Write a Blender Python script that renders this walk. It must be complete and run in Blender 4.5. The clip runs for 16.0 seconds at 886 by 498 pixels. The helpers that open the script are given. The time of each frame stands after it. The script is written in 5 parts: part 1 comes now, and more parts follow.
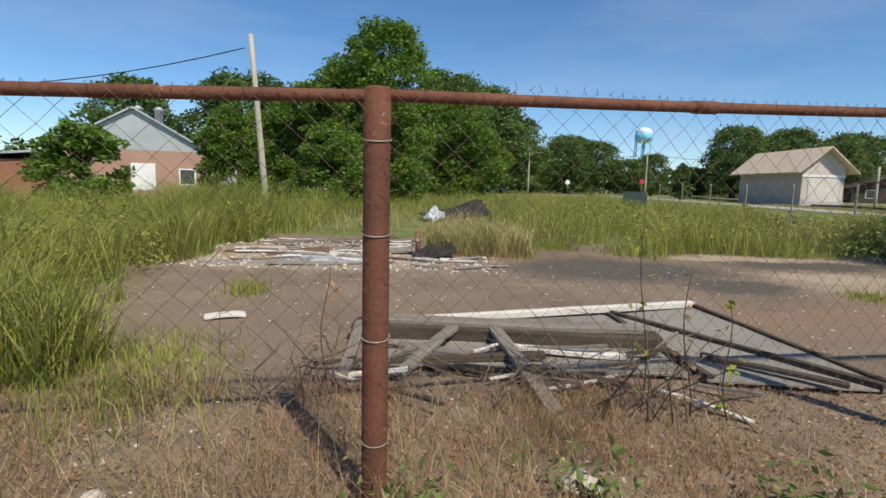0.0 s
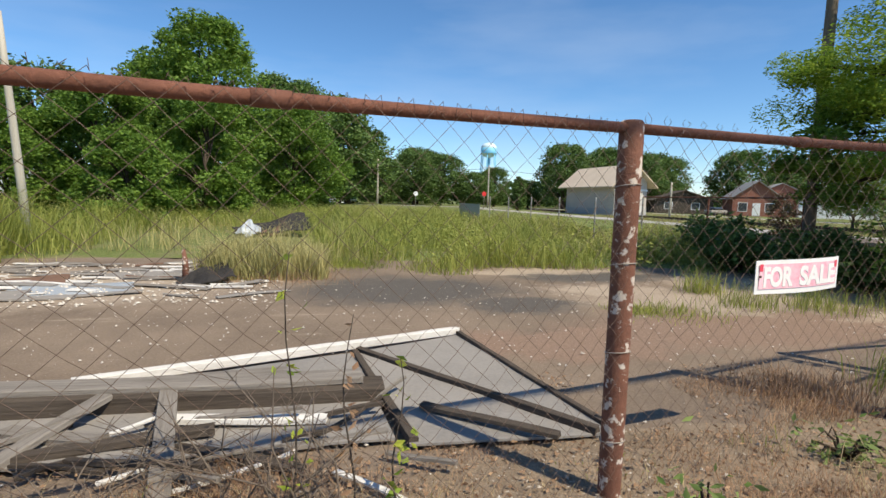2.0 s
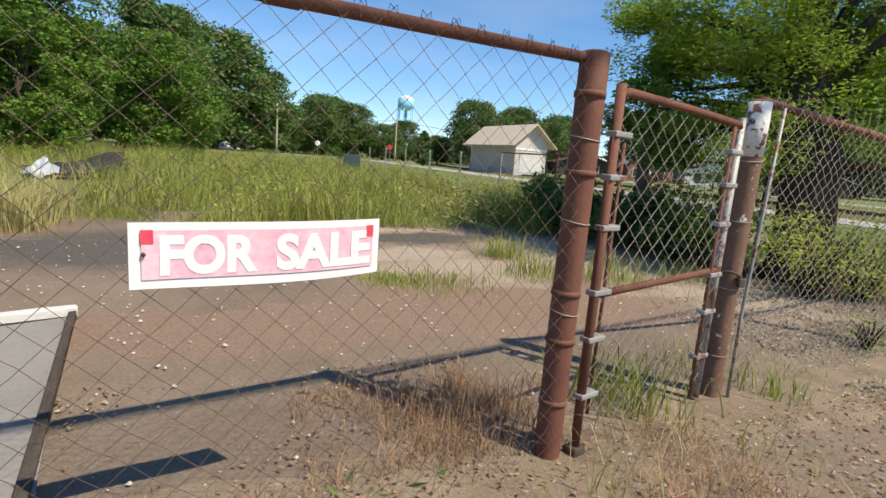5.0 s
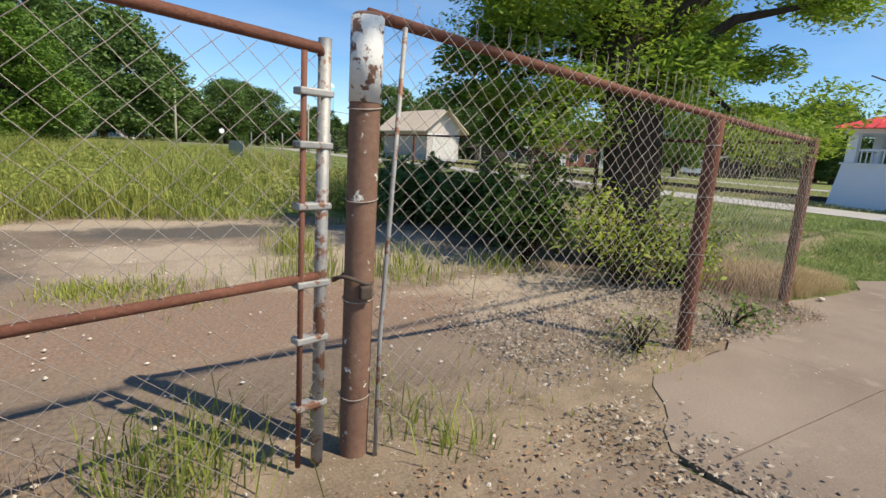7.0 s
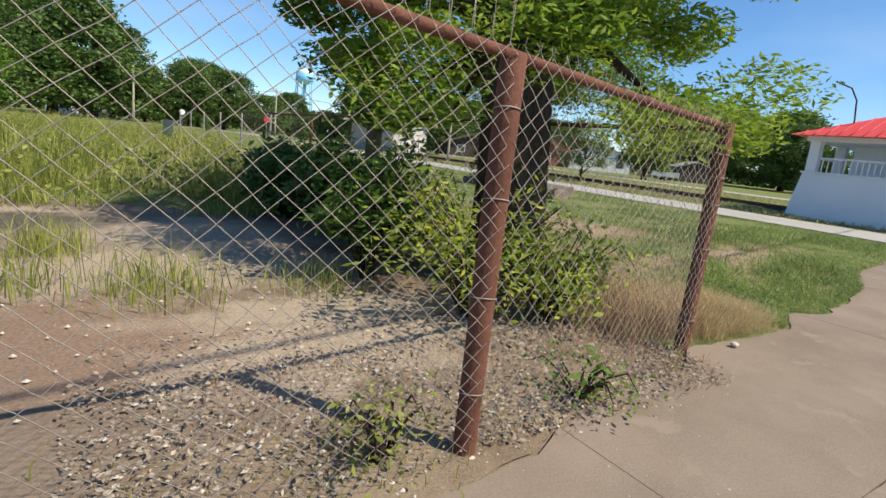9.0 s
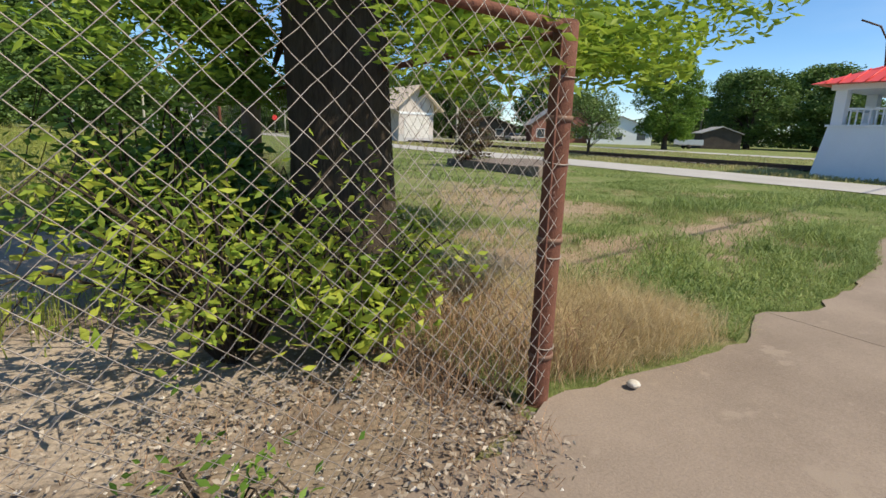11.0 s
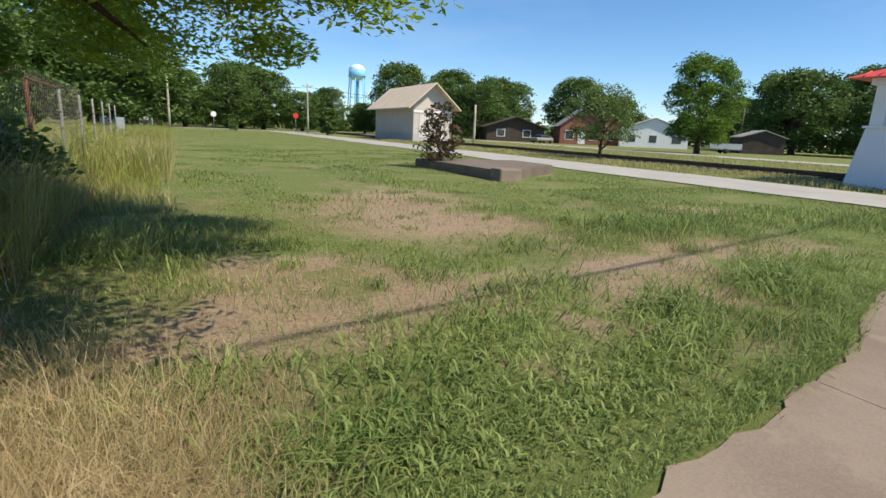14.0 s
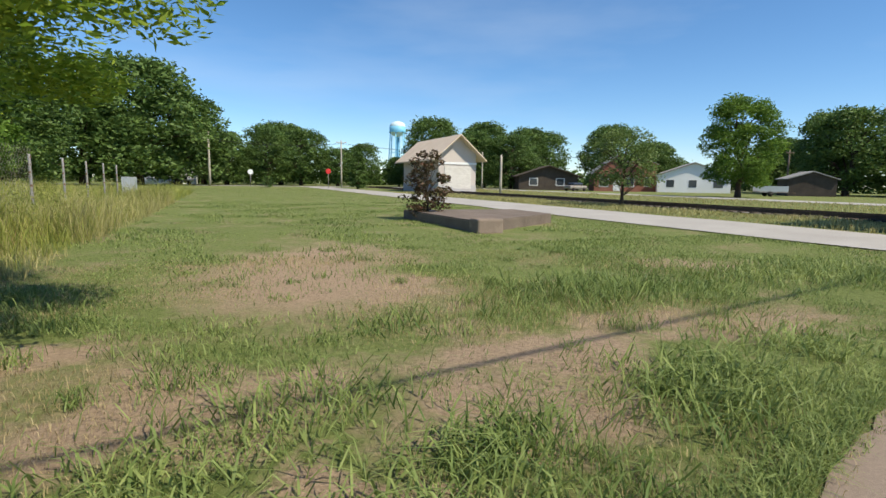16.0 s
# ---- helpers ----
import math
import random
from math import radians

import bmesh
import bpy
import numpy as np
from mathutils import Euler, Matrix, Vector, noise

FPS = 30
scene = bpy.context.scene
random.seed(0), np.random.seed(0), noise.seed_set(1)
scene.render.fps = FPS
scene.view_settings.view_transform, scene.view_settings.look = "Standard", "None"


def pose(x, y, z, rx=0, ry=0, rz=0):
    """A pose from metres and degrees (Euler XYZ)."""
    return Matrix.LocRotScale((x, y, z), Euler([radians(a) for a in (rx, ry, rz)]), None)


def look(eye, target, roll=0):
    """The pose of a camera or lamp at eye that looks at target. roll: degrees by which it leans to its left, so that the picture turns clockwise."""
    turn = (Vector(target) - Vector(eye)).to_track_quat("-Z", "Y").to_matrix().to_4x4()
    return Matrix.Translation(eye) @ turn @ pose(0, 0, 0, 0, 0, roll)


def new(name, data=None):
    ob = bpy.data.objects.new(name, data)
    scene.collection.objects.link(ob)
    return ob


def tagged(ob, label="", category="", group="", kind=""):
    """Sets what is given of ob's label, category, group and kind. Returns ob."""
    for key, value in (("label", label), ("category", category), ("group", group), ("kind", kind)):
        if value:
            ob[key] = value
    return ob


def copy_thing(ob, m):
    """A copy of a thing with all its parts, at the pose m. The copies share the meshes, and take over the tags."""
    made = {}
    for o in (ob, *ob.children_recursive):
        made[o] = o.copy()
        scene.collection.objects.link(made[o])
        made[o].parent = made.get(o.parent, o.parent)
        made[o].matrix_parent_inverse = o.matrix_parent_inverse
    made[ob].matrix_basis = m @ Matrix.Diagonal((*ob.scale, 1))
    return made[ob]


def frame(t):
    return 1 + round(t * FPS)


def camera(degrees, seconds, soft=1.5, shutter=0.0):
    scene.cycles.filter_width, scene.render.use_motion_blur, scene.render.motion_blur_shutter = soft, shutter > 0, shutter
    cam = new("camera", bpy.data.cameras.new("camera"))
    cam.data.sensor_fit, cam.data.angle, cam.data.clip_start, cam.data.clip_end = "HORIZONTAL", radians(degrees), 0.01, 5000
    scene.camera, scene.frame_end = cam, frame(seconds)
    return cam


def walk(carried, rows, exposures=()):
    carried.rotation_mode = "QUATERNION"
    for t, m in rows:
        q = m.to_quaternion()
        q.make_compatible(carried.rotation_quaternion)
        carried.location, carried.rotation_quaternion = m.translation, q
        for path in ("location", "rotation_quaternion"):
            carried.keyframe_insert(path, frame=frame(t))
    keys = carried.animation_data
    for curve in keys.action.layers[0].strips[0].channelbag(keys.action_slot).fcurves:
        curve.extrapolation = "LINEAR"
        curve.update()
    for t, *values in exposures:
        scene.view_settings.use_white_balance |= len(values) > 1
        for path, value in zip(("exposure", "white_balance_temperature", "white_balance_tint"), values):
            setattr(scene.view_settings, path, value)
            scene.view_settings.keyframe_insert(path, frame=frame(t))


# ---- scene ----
cam = camera(80.9, 16.0)
PATH = [
    (0, (0.124, 0.421, 1.426), (0.091, 2.405, 1.179), 1.4),
    (0.5, (0.388, 0.529, 1.472), (0.461, 2.515, 1.25), 1.2),
    (1, (0.727, 0.695, 1.507), (0.9, 2.677, 1.31), 1.0),
    (1.5, (1.06, 0.968, 1.506), (1.4, 2.93, 1.316), 1.2),
    (2, (1.422, 1.189, 1.515), (1.928, 3.114, 1.323), 1.7),
    (2.5, (1.866, 1.315, 1.523), (2.407, 3.23, 1.323), 2.1),
    (3, (2.304, 1.475, 1.47), (2.915, 3.368, 1.266), 3.1),
    (3.5, (2.725, 1.63, 1.47), (3.473, 3.47, 1.236), 3.7),
    (4, (3.172, 1.69, 1.465), (3.896, 3.534, 1.192), 4.4),
    (4.5, (3.556, 1.776, 1.438), (4.258, 3.622, 1.12), 4.5),
    (5, (4.012, 1.888, 1.463), (4.82, 3.685, 1.119), 4.5),
    (7.3, (6.566, 2.175, 1.435), (7.619, 3.835, 1.066), 4.0),
    (7.5, (6.78, 2.252, 1.41), (7.822, 3.919, 1.043), 4.9),
    (8, (7.388, 2.337, 1.398), (8.418, 4.011, 1.028), 6.0),
    (8.5, (7.948, 2.478, 1.404), (8.986, 4.146, 1.033), 6.7),
    (8.7, (8.185, 2.564, 1.425), (9.282, 4.193, 1.05), 6.9),
    (10.8, (10.638, 2.979, 1.349), (11.708, 4.611, 0.91), 2.9),
    (11, (10.841, 3.054, 1.339), (11.86, 4.717, 0.898), 1.9),
    (11.5, (11.416, 3.196, 1.305), (12.426, 4.862, 0.851), 1.1),
    (12, (11.958, 3.319, 1.299), (12.907, 5.021, 0.846), 1.6),
    (12.5, (12.538, 3.475, 1.291), (13.521, 5.155, 0.831), 3.2),
    (13, (12.997, 3.535, 1.308), (13.981, 5.216, 0.851), 3.8),
    (13.5, (13.642, 3.735, 1.293), (14.606, 5.424, 0.828), 3.9),
    (14, (14.249, 3.817, 1.288), (15.15, 5.547, 0.846), 2.6),
    (14.5, (14.839, 3.977, 1.281), (15.68, 5.747, 0.883), 1.7),
    (15, (15.42, 4.102, 1.274), (16.252, 5.888, 0.933), 1.1),
    (15.5, (15.973, 4.269, 1.267), (16.749, 6.09, 0.98), 0.7),
    (16, (16.524, 4.406, 1.257), (17.284, 6.237, 1.0), 0.9),
]
walk(cam, [(t, look(eye, target, roll)) for t, eye, target, roll in PATH], [(0.0, 0.15), (1.5, 0.40), (5.0, 0.5), (11.0, 0.5), (16.0, 0.42)])

# ---- world, sun ----
SUN = Vector((0.44, -0.64, 1.0)).normalized()
world = bpy.data.worlds.new("sky")
scene.world = world
world.use_nodes = True
wn, wl = world.node_tree.nodes, world.node_tree.links
sky = wn.new("ShaderNodeTexSky")
sky.sky_type, sky.sun_disc = "NISHITA", False
sky.sun_elevation, sky.sun_rotation = math.asin(SUN.z), math.atan2(SUN.x, SUN.y)
sky.air_density, sky.dust_density, sky.ozone_density, sky.altitude = 0.95, 0.2, 5.0, 900
tint = wn.new("ShaderNodeHueSaturation")
tint.inputs["Hue"].default_value, tint.inputs["Saturation"].default_value = 0.497, 1.12
wl.new(sky.outputs[0], tint.inputs["Color"])
# thin high cloud streaks
wtc, wmp, wnz, wrp, wmx = wn.new("ShaderNodeTexCoord"), wn.new("ShaderNodeMapping"), wn.new("ShaderNodeTexNoise"), wn.new("ShaderNodeValToRGB"), wn.new("ShaderNodeMix")
wmp.inputs["Scale"].default_value = (1.2, 1.6, 6.0)
wnz.inputs["Scale"].default_value, wnz.inputs["Detail"].default_value = 1.6, 7
wrp.color_ramp.elements[0].position, wrp.color_ramp.elements[1].position = 0.45, 0.85
wrp.color_ramp.elements[1].color = (0.28, 0.28, 0.28, 1)
wmx.data_type = "RGBA"
wl.new(wtc.outputs["Generated"], wmp.inputs[0])
wl.new(wmp.outputs[0], wnz.inputs["Vector"])
wl.new(wnz.outputs["Fac"], wrp.inputs[0])
wl.new(wrp.outputs[0], wmx.inputs[0])
wl.new(tint.outputs[0], wmx.inputs[6])
wmx.inputs[7].default_value = (5.0, 5.6, 6.4, 1)
wl.new(wmx.outputs[2], wn["Background"].inputs[0])
wn["Background"].inputs[1].default_value = 0.118
sun = new("sun", bpy.data.lights.new("sun", "SUN"))
sun.data.energy, sun.data.angle, sun.data.color = 4.4, radians(0.53), (1.0, 0.90, 0.71)
sun.matrix_world = look(SUN * 60, (0, 0, 0))


# ---- materials ----
def shader(name):
    m = bpy.data.materials.new(name)
    m.use_nodes = True
    return m, m.node_tree.nodes, m.node_tree.links, m.node_tree.nodes["Principled BSDF"]


def ramp_of(n, l, source, stops):
    r = n.new("ShaderNodeValToRGB")
    while len(r.color_ramp.elements) < len(stops):
        r.color_ramp.elements.new(0.5)
    for e, (p, c) in zip(r.color_ramp.elements, stops):
        e.position, e.color = p, (*c, 1)
    l.new(source, r.inputs[0])
    return r.outputs[0]


def noise_of(n, l, scale, detail=6.0, rough=0.6, stretch=(1, 1, 1), coords="Object"):
    tc, mp, nz = n.new("ShaderNodeTexCoord"), n.new("ShaderNodeMapping"), n.new("ShaderNodeTexNoise")
    mp.inputs["Scale"].default_value = stretch
    nz.inputs["Scale"].default_value, nz.inputs["Detail"].default_value, nz.inputs["Roughness"].default_value = scale, detail, rough
    l.new(tc.outputs[coords], mp.inputs[0])
    l.new(mp.outputs[0], nz.inputs["Vector"])
    return nz.outputs["Fac"]


def mixed(n, l, fac, a, b):
    m = n.new("ShaderNodeMix")
    m.data_type = "RGBA"
    for sock, v in ((m.inputs[0], fac), (m.inputs[6], a), (m.inputs[7], b)):
        if hasattr(v, "links"):
            l.new(v, sock)
        else:
            sock.default_value = v if isinstance(v, float) else (*v, 1)
    return m.outputs[2]


def bumped(n, l, p, height, strength, distance=0.01):
    b = n.new("ShaderNodeBump")
    b.inputs["Strength"].default_value, b.inputs["Distance"].default_value = strength, distance
    l.new(height, b.inputs["Height"])
    l.new(b.outputs[0], p.inputs["Normal"])


def surface(name, dark, light, big=1.5, fine=40.0, rough=0.85, metal=0.0, bump=0.5, spot=None, spot_scale=9.0, spot_from=0.62,
            stretch=(1, 1, 1), spec=0.3, distance=0.01):
    """Two scales of variation between two colours, an optional third colour in spots, and fine relief."""
    m, n, l, p = shader(name)
    a, b = noise_of(n, l, big, 5, 0.6, stretch), noise_of(n, l, fine, 8, 0.7, stretch)
    mid = tuple((x + y) / 2 for x, y in zip(dark, light))
    c = mixed(n, l, 0.5, ramp_of(n, l, a, ((0.3, dark), (0.7, light))), ramp_of(n, l, b, ((0.3, dark), (0.5, mid), (0.72, light))))
    if spot:
        s = noise_of(n, l, spot_scale, 7, 0.65, stretch)
        f = ramp_of(n, l, s, ((spot_from, (0, 0, 0)), (spot_from + 0.04, (1, 1, 1))))
        c = mixed(n, l, f, c, spot)
    l.new(c, p.inputs["Base Color"])
    p.inputs["Roughness"].default_value, p.inputs["Metallic"].default_value = rough, metal
    p.inputs["Specular IOR Level"].default_value = spec
    bumped(n, l, p, b, bump, distance)
    return m


def leafy(name, dark, light, through_light=0.35, patch=0.25):
    """Leaves and blades: colour by island and by patch, some light passing through."""
    m, n, l, p = shader(name)
    g = n.new("ShaderNodeNewGeometry")
    c1 = ramp_of(n, l, g.outputs["Random Per Island"], ((0.0, dark), (0.55, tuple((x + y) / 2 for x, y in zip(dark, light))), (1.0, light)))
    c2 = ramp_of(n, l, noise_of(n, l, patch, 4, 0.6), ((0.35, dark), (0.68, light)))
    c = mixed(n, l, 0.4, c1, c2)
    l.new(c, p.inputs["Base Color"])
    p.inputs["Roughness"].default_value, p.inputs["Specular IOR Level"].default_value = 0.55, 0.25
    t, mx = n.new("ShaderNodeBsdfTranslucent"), n.new("ShaderNodeMixShader")
    l.new(c, t.inputs[0])
    mx.inputs[0].default_value = through_light
    l.new(p.outputs[0], mx.inputs[1])
    l.new(t.outputs[0], mx.inputs[2])
    l.new(mx.outputs[0], n["Material Output"].inputs[0])
    return m


def blob_mask(n, l, blobs, ragged=0.5, grain=1.6, soft=0.3):
    """A mask of soft, ragged-edged oval patches (x, y, half width, half depth) on the ground."""
    tc, nz, sub, sc, add = n.new("ShaderNodeTexCoord"), n.new("ShaderNodeTexNoise"), n.new("ShaderNodeVectorMath"), n.new("ShaderNodeVectorMath"), n.new("ShaderNodeVectorMath")
    nz.inputs["Scale"].default_value, nz.inputs["Detail"].default_value, nz.inputs["Roughness"].default_value = grain, 8, 0.68
    sub.operation, sc.operation = "SUBTRACT", "SCALE"
    sub.inputs[1].default_value = (0.5, 0.5, 0.5)
    sc.inputs["Scale"].default_value = ragged * 4
    l.new(tc.outputs["Object"], nz.inputs["Vector"])
    l.new(nz.outputs["Color"], sub.inputs[0])
    l.new(sub.outputs[0], sc.inputs[0])
    l.new(tc.outputs["Object"], add.inputs[0])
    l.new(sc.outputs[0], add.inputs[1])
    out = None
    for x, y, rx, ry in blobs:
        mp, ln, rg = n.new("ShaderNodeMapping"), n.new("ShaderNodeVectorMath"), n.new("ShaderNodeMapRange")
        mp.inputs["Location"].default_value = (-x / rx, -y / ry, 0)
        mp.inputs["Scale"].default_value = (1 / rx, 1 / ry, 0)
        ln.operation = "LENGTH"
        rg.inputs["From Min"].default_value, rg.inputs["From Max"].default_value = 1 + soft, 1 - soft
        l.new(add.outputs[0], mp.inputs[0])
        l.new(mp.outputs[0], ln.inputs[0])
        l.new(ln.outputs["Value"], rg.inputs["Value"])
        cur = rg.outputs[0]
        if out is not None:
            mx = n.new("ShaderNodeMath")
            mx.operation = "MAXIMUM"
            l.new(out, mx.inputs[0])
            l.new(cur, mx.inputs[1])
            cur = mx.outputs[0]
        out = cur
    return out


BARE = [(17.3, 11.3, 1.2, 2.2), (18.2, 13.2, 1.0, 1.6), (18.3, 10.2, 0.8, 0.9), (18.6, 7.7, 1.1, 0.5), (18.2, 6.8, 0.7, 0.5), (20.0, 7.9, 0.7, 0.5),
        (16.2, 7.5, 1.0, 0.5), (14.6, 7.2, 0.8, 0.7), (15.1, 8.6, 0.7, 0.5), (21.2, 7.4, 0.9, 0.4), (23.5, 10.5, 1.2, 0.5), (16.9, 6.4, 0.35, 0.25)]


def ground_material():
    """Patchy mown lawn: green turf, straw-coloured thatch and bare tan soil."""
    m, n, l, p = shader("lawn_soil")
    turf = ramp_of(n, l, noise_of(n, l, 14, 8, 0.7), ((0.3, (0.085, 0.12, 0.03)), (0.7, (0.22, 0.25, 0.09))))
    thatch = ramp_of(n, l, noise_of(n, l, 22, 8, 0.7), ((0.3, (0.16, 0.13, 0.07)), (0.7, (0.36, 0.30, 0.18))))
    soil = ramp_of(n, l, noise_of(n, l, 30, 8, 0.75), ((0.3, (0.20, 0.145, 0.098)), (0.7, (0.48, 0.36, 0.25))))
    f = ramp_of(n, l, noise_of(n, l, 0.8, 9, 0.75), ((0.5, (0, 0, 0)), (0.62, (0.8, 0.8, 0.8))))
    c = mixed(n, l, blob_mask(n, l, BARE, 0.8, 1.1, 0.4), mixed(n, l, f, turf, thatch), soil)
    l.new(c, p.inputs["Base Color"])
    p.inputs["Roughness"].default_value, p.inputs["Specular IOR Level"].default_value = 0.95, 0.1
    bumped(n, l, p, noise_of(n, l, 18, 8, 0.75), 0.8, 0.05)
    return m


def lot_material():
    """Worn brown asphalt under dust, with dark bare patches, reddish dirt, pale sandy gravel and pale cracks."""
    m, n, l, p = shader("worn_asphalt_and_dirt")
    big, fine, grit = noise_of(n, l, 0.55, 6, 0.62), noise_of(n, l, 45, 8, 0.75), noise_of(n, l, 110, 4, 0.7)
    base = mixed(n, l, 0.5, ramp_of(n, l, big, ((0.3, (0.10, 0.074, 0.056)), (0.7, (0.30, 0.228, 0.168)))), ramp_of(n, l, fine, ((0.28, (0.08, 0.058, 0.043)), (0.74, (0.36, 0.28, 0.21)))))

    def tone(dark, light):
        return ramp_of(n, l, fine, ((0.3, dark), (0.72, light)))

    c = mixed(n, l, blob_mask(n, l, [(7.0, 6.5, 2.6, 0.9), (4.2, 6.2, 1.8, 0.6), (9.0, 6.2, 1.2, 0.7)]), base, tone((0.135, 0.09, 0.065), (0.34, 0.235, 0.175)))
    c = mixed(n, l, blob_mask(n, l, [(8.3, 8.1, 2.6, 0.8), (10.2, 6.6, 1.3, 0.4), (9.6, 9.6, 1.2, 1.2), (6.6, 9.2, 1.2, 0.6), (10.2, 5.7, 1.4, 0.5), (-2.4, 10.4, 3.0, 1.7), (6.4, 11.4, 2.2, 0.5)]), c, tone((0.22, 0.17, 0.125), (0.50, 0.41, 0.32)))
    c = mixed(n, l, blob_mask(n, l, [(3.0, 9.6, 1.9, 1.3), (4.5, 8.2, 0.9, 0.6), (7.2, 10.6, 1.8, 0.6), (9.6, 13.0, 2.0, 0.8)], 0.35), c, tone((0.058, 0.052, 0.047), (0.15, 0.132, 0.115)))
    streak = ramp_of(n, l, noise_of(n, l, 0.9, 7, 0.7, (0.35, 2.2, 1)), ((0.60, (0, 0, 0)), (0.68, (0.75, 0.75, 0.75))))
    c = mixed(n, l, streak, c, tone((0.20, 0.155, 0.115), (0.43, 0.35, 0.265)))
    c = mixed(n, l, ramp_of(n, l, grit, ((0.66, (0, 0, 0)), (0.72, (1, 1, 1)))), c, (0.50, 0.43, 0.35))
    l.new(c, p.inputs["Base Color"])
    p.inputs["Roughness"].default_value, p.inputs["Specular IOR Level"].default_value = 0.95, 0.15
    bumped(n, l, p, fine, 0.7, 0.012)
    return m


M_GROUND = ground_material()
M_LOT = lot_material()
M_RED = surface("reddish_dirt", (0.13, 0.078, 0.055), (0.235, 0.145, 0.105), 0.7, 50, 0.95, bump=0.6, spot=(0.42, 0.36, 0.30), spot_scale=20, spot_from=0.68, spec=0.1)
M_LITTER = surface("leaf_litter", (0.10, 0.072, 0.05), (0.38, 0.295, 0.21), 2.2, 60, 0.95, bump=0.9, spot=(0.5, 0.45, 0.38), spot_scale=26, spot_from=0.63, spec=0.1)
M_CONC = surface("worn_concrete", (0.15, 0.115, 0.09), (0.315, 0.25, 0.20), 0.9, 75, 0.9, bump=0.45, spot=(0.27, 0.215, 0.17), spot_scale=2.3, spot_from=0.58, spec=0.2)
M_SLAB = surface("dark_stained_concrete", (0.10, 0.078, 0.062), (0.23, 0.185, 0.15), 1.2, 30, 0.95, bump=0.5)
M_ROAD = surface("pale_gravel_road", (0.30, 0.285, 0.265), (0.44, 0.42, 0.395), 0.5, 30, 0.95, bump=0.4, spec=0.1)
M_RUST = surface("rusted_steel", (0.085, 0.035, 0.022), (0.24, 0.10, 0.065), 5, 55, 0.8, 0.15, 0.6, spot=(0.42, 0.30, 0.25), spot_scale=15, spot_from=0.66)
M_RUST_PAINT = surface("rust_with_flaking_paint", (0.11, 0.048, 0.032), (0.26, 0.115, 0.075), 5, 55, 0.8, 0.1, 0.7, spot=(0.60, 0.52, 0.45), spot_scale=15, spot_from=0.55)
M_RUST_PLAIN = surface("smooth_rusted_pipe", (0.13, 0.055, 0.038), (0.22, 0.095, 0.062), 3, 60, 0.75, 0.15, 0.4)
M_RUST_GREY = surface("brown_grey_pipe", (0.13, 0.068, 0.046), (0.25, 0.15, 0.105), 4, 40, 0.75, 0.1, 0.4, spot=(0.72, 0.70, 0.66), spot_scale=13, spot_from=0.62)
M_WHITE_FLAKE = surface("flaking_white_paint", (0.55, 0.53, 0.50), (0.80, 0.79, 0.76), 6, 50, 0.7, bump=0.5, spot=(0.17, 0.09, 0.062), spot_scale=12, spot_from=0.53)
M_GALV = surface("galvanised_steel", (0.25, 0.24, 0.225), (0.44, 0.43, 0.41), 8, 60, 0.6, 0.4, 0.2, spot=(0.22, 0.11, 0.07), spot_scale=12, spot_from=0.54)
M_WIRE_RUST = surface("rusty_wire", (0.075, 0.045, 0.034), (0.24, 0.17, 0.13), 2.5, 90, 0.7, 0.3, 0.1)
M_WIRE = surface("weathered_wire", (0.20, 0.16, 0.13), (0.50, 0.44, 0.39), 2.5, 90, 0.6, 0.4, 0.1)
M_WOOD = surface("grey_weathered_wood", (0.10, 0.085, 0.07), (0.33, 0.295, 0.26), 4, 22, 0.9, bump=0.9, stretch=(0.18, 3, 3), spec=0.15)
M_WOOD_DARK = surface("dark_rotten_wood", (0.03, 0.024, 0.02), (0.13, 0.105, 0.085), 4, 24, 0.95, bump=0.9, stretch=(0.2, 3, 3), spec=0.1)
M_BOARD_WHITE = surface("peeling_white_board", (0.48, 0.45, 0.41), (0.78, 0.75, 0.71), 5, 40, 0.8, bump=0.4, spot=(0.3, 0.26, 0.22), spot_scale=10, spot_from=0.64, stretch=(0.4, 2, 2))
M_PLY = surface("weathered_panel", (0.19, 0.175, 0.16), (0.31, 0.285, 0.26), 1.3, 30, 0.9, bump=0.4, spec=0.15)
M_POLE = surface("utility_pole_wood", (0.10, 0.075, 0.055), (0.24, 0.19, 0.15), 3, 30, 0.9, bump=0.7, stretch=(4, 4, 0.2))
M_POLE_PALE = surface("pale_pole_wood", (0.33, 0.30, 0.25), (0.52, 0.48, 0.41), 3, 30, 0.9, bump=0.5, stretch=(4, 4, 0.2))
M_BARK = surface("dark_bark", (0.035, 0.027, 0.02), (0.12, 0.092, 0.07), 3, 18, 0.95, bump=1.0, stretch=(3, 3, 0.5), distance=0.03, spec=0.1)
M_SIGN_WHITE = surface("white_sign_board", (0.72, 0.70, 0.68), (0.84, 0.83, 0.82), 6, 60, 0.5, bump=0.05)
M_SIGN_PINK = surface("faded_red_paint", (0.74, 0.26, 0.36), (0.86, 0.68, 0.72), 4, 40, 0.55, bump=0.05)
M_SIGN_RED = surface("red_paint", (0.62, 0.035, 0.075), (0.72, 0.10, 0.14), 10, 40, 0.5, bump=0.05)
M_BRICK = surface("red_brick", (0.22, 0.085, 0.062), (0.36, 0.17, 0.125), 0.8, 18, 0.9, bump=0.4, spec=0.15)
M_BRICK_PALE = surface("pale_pink_brick", (0.33, 0.20, 0.16), (0.47, 0.31, 0.26), 0.6, 12, 0.9, bump=0.4, spec=0.15)
M_CORRUGATED = surface("grey_corrugated_metal", (0.36, 0.39, 0.42), (0.52, 0.55, 0.58), 0.5, 16, 0.5, 0.3, 0.1)
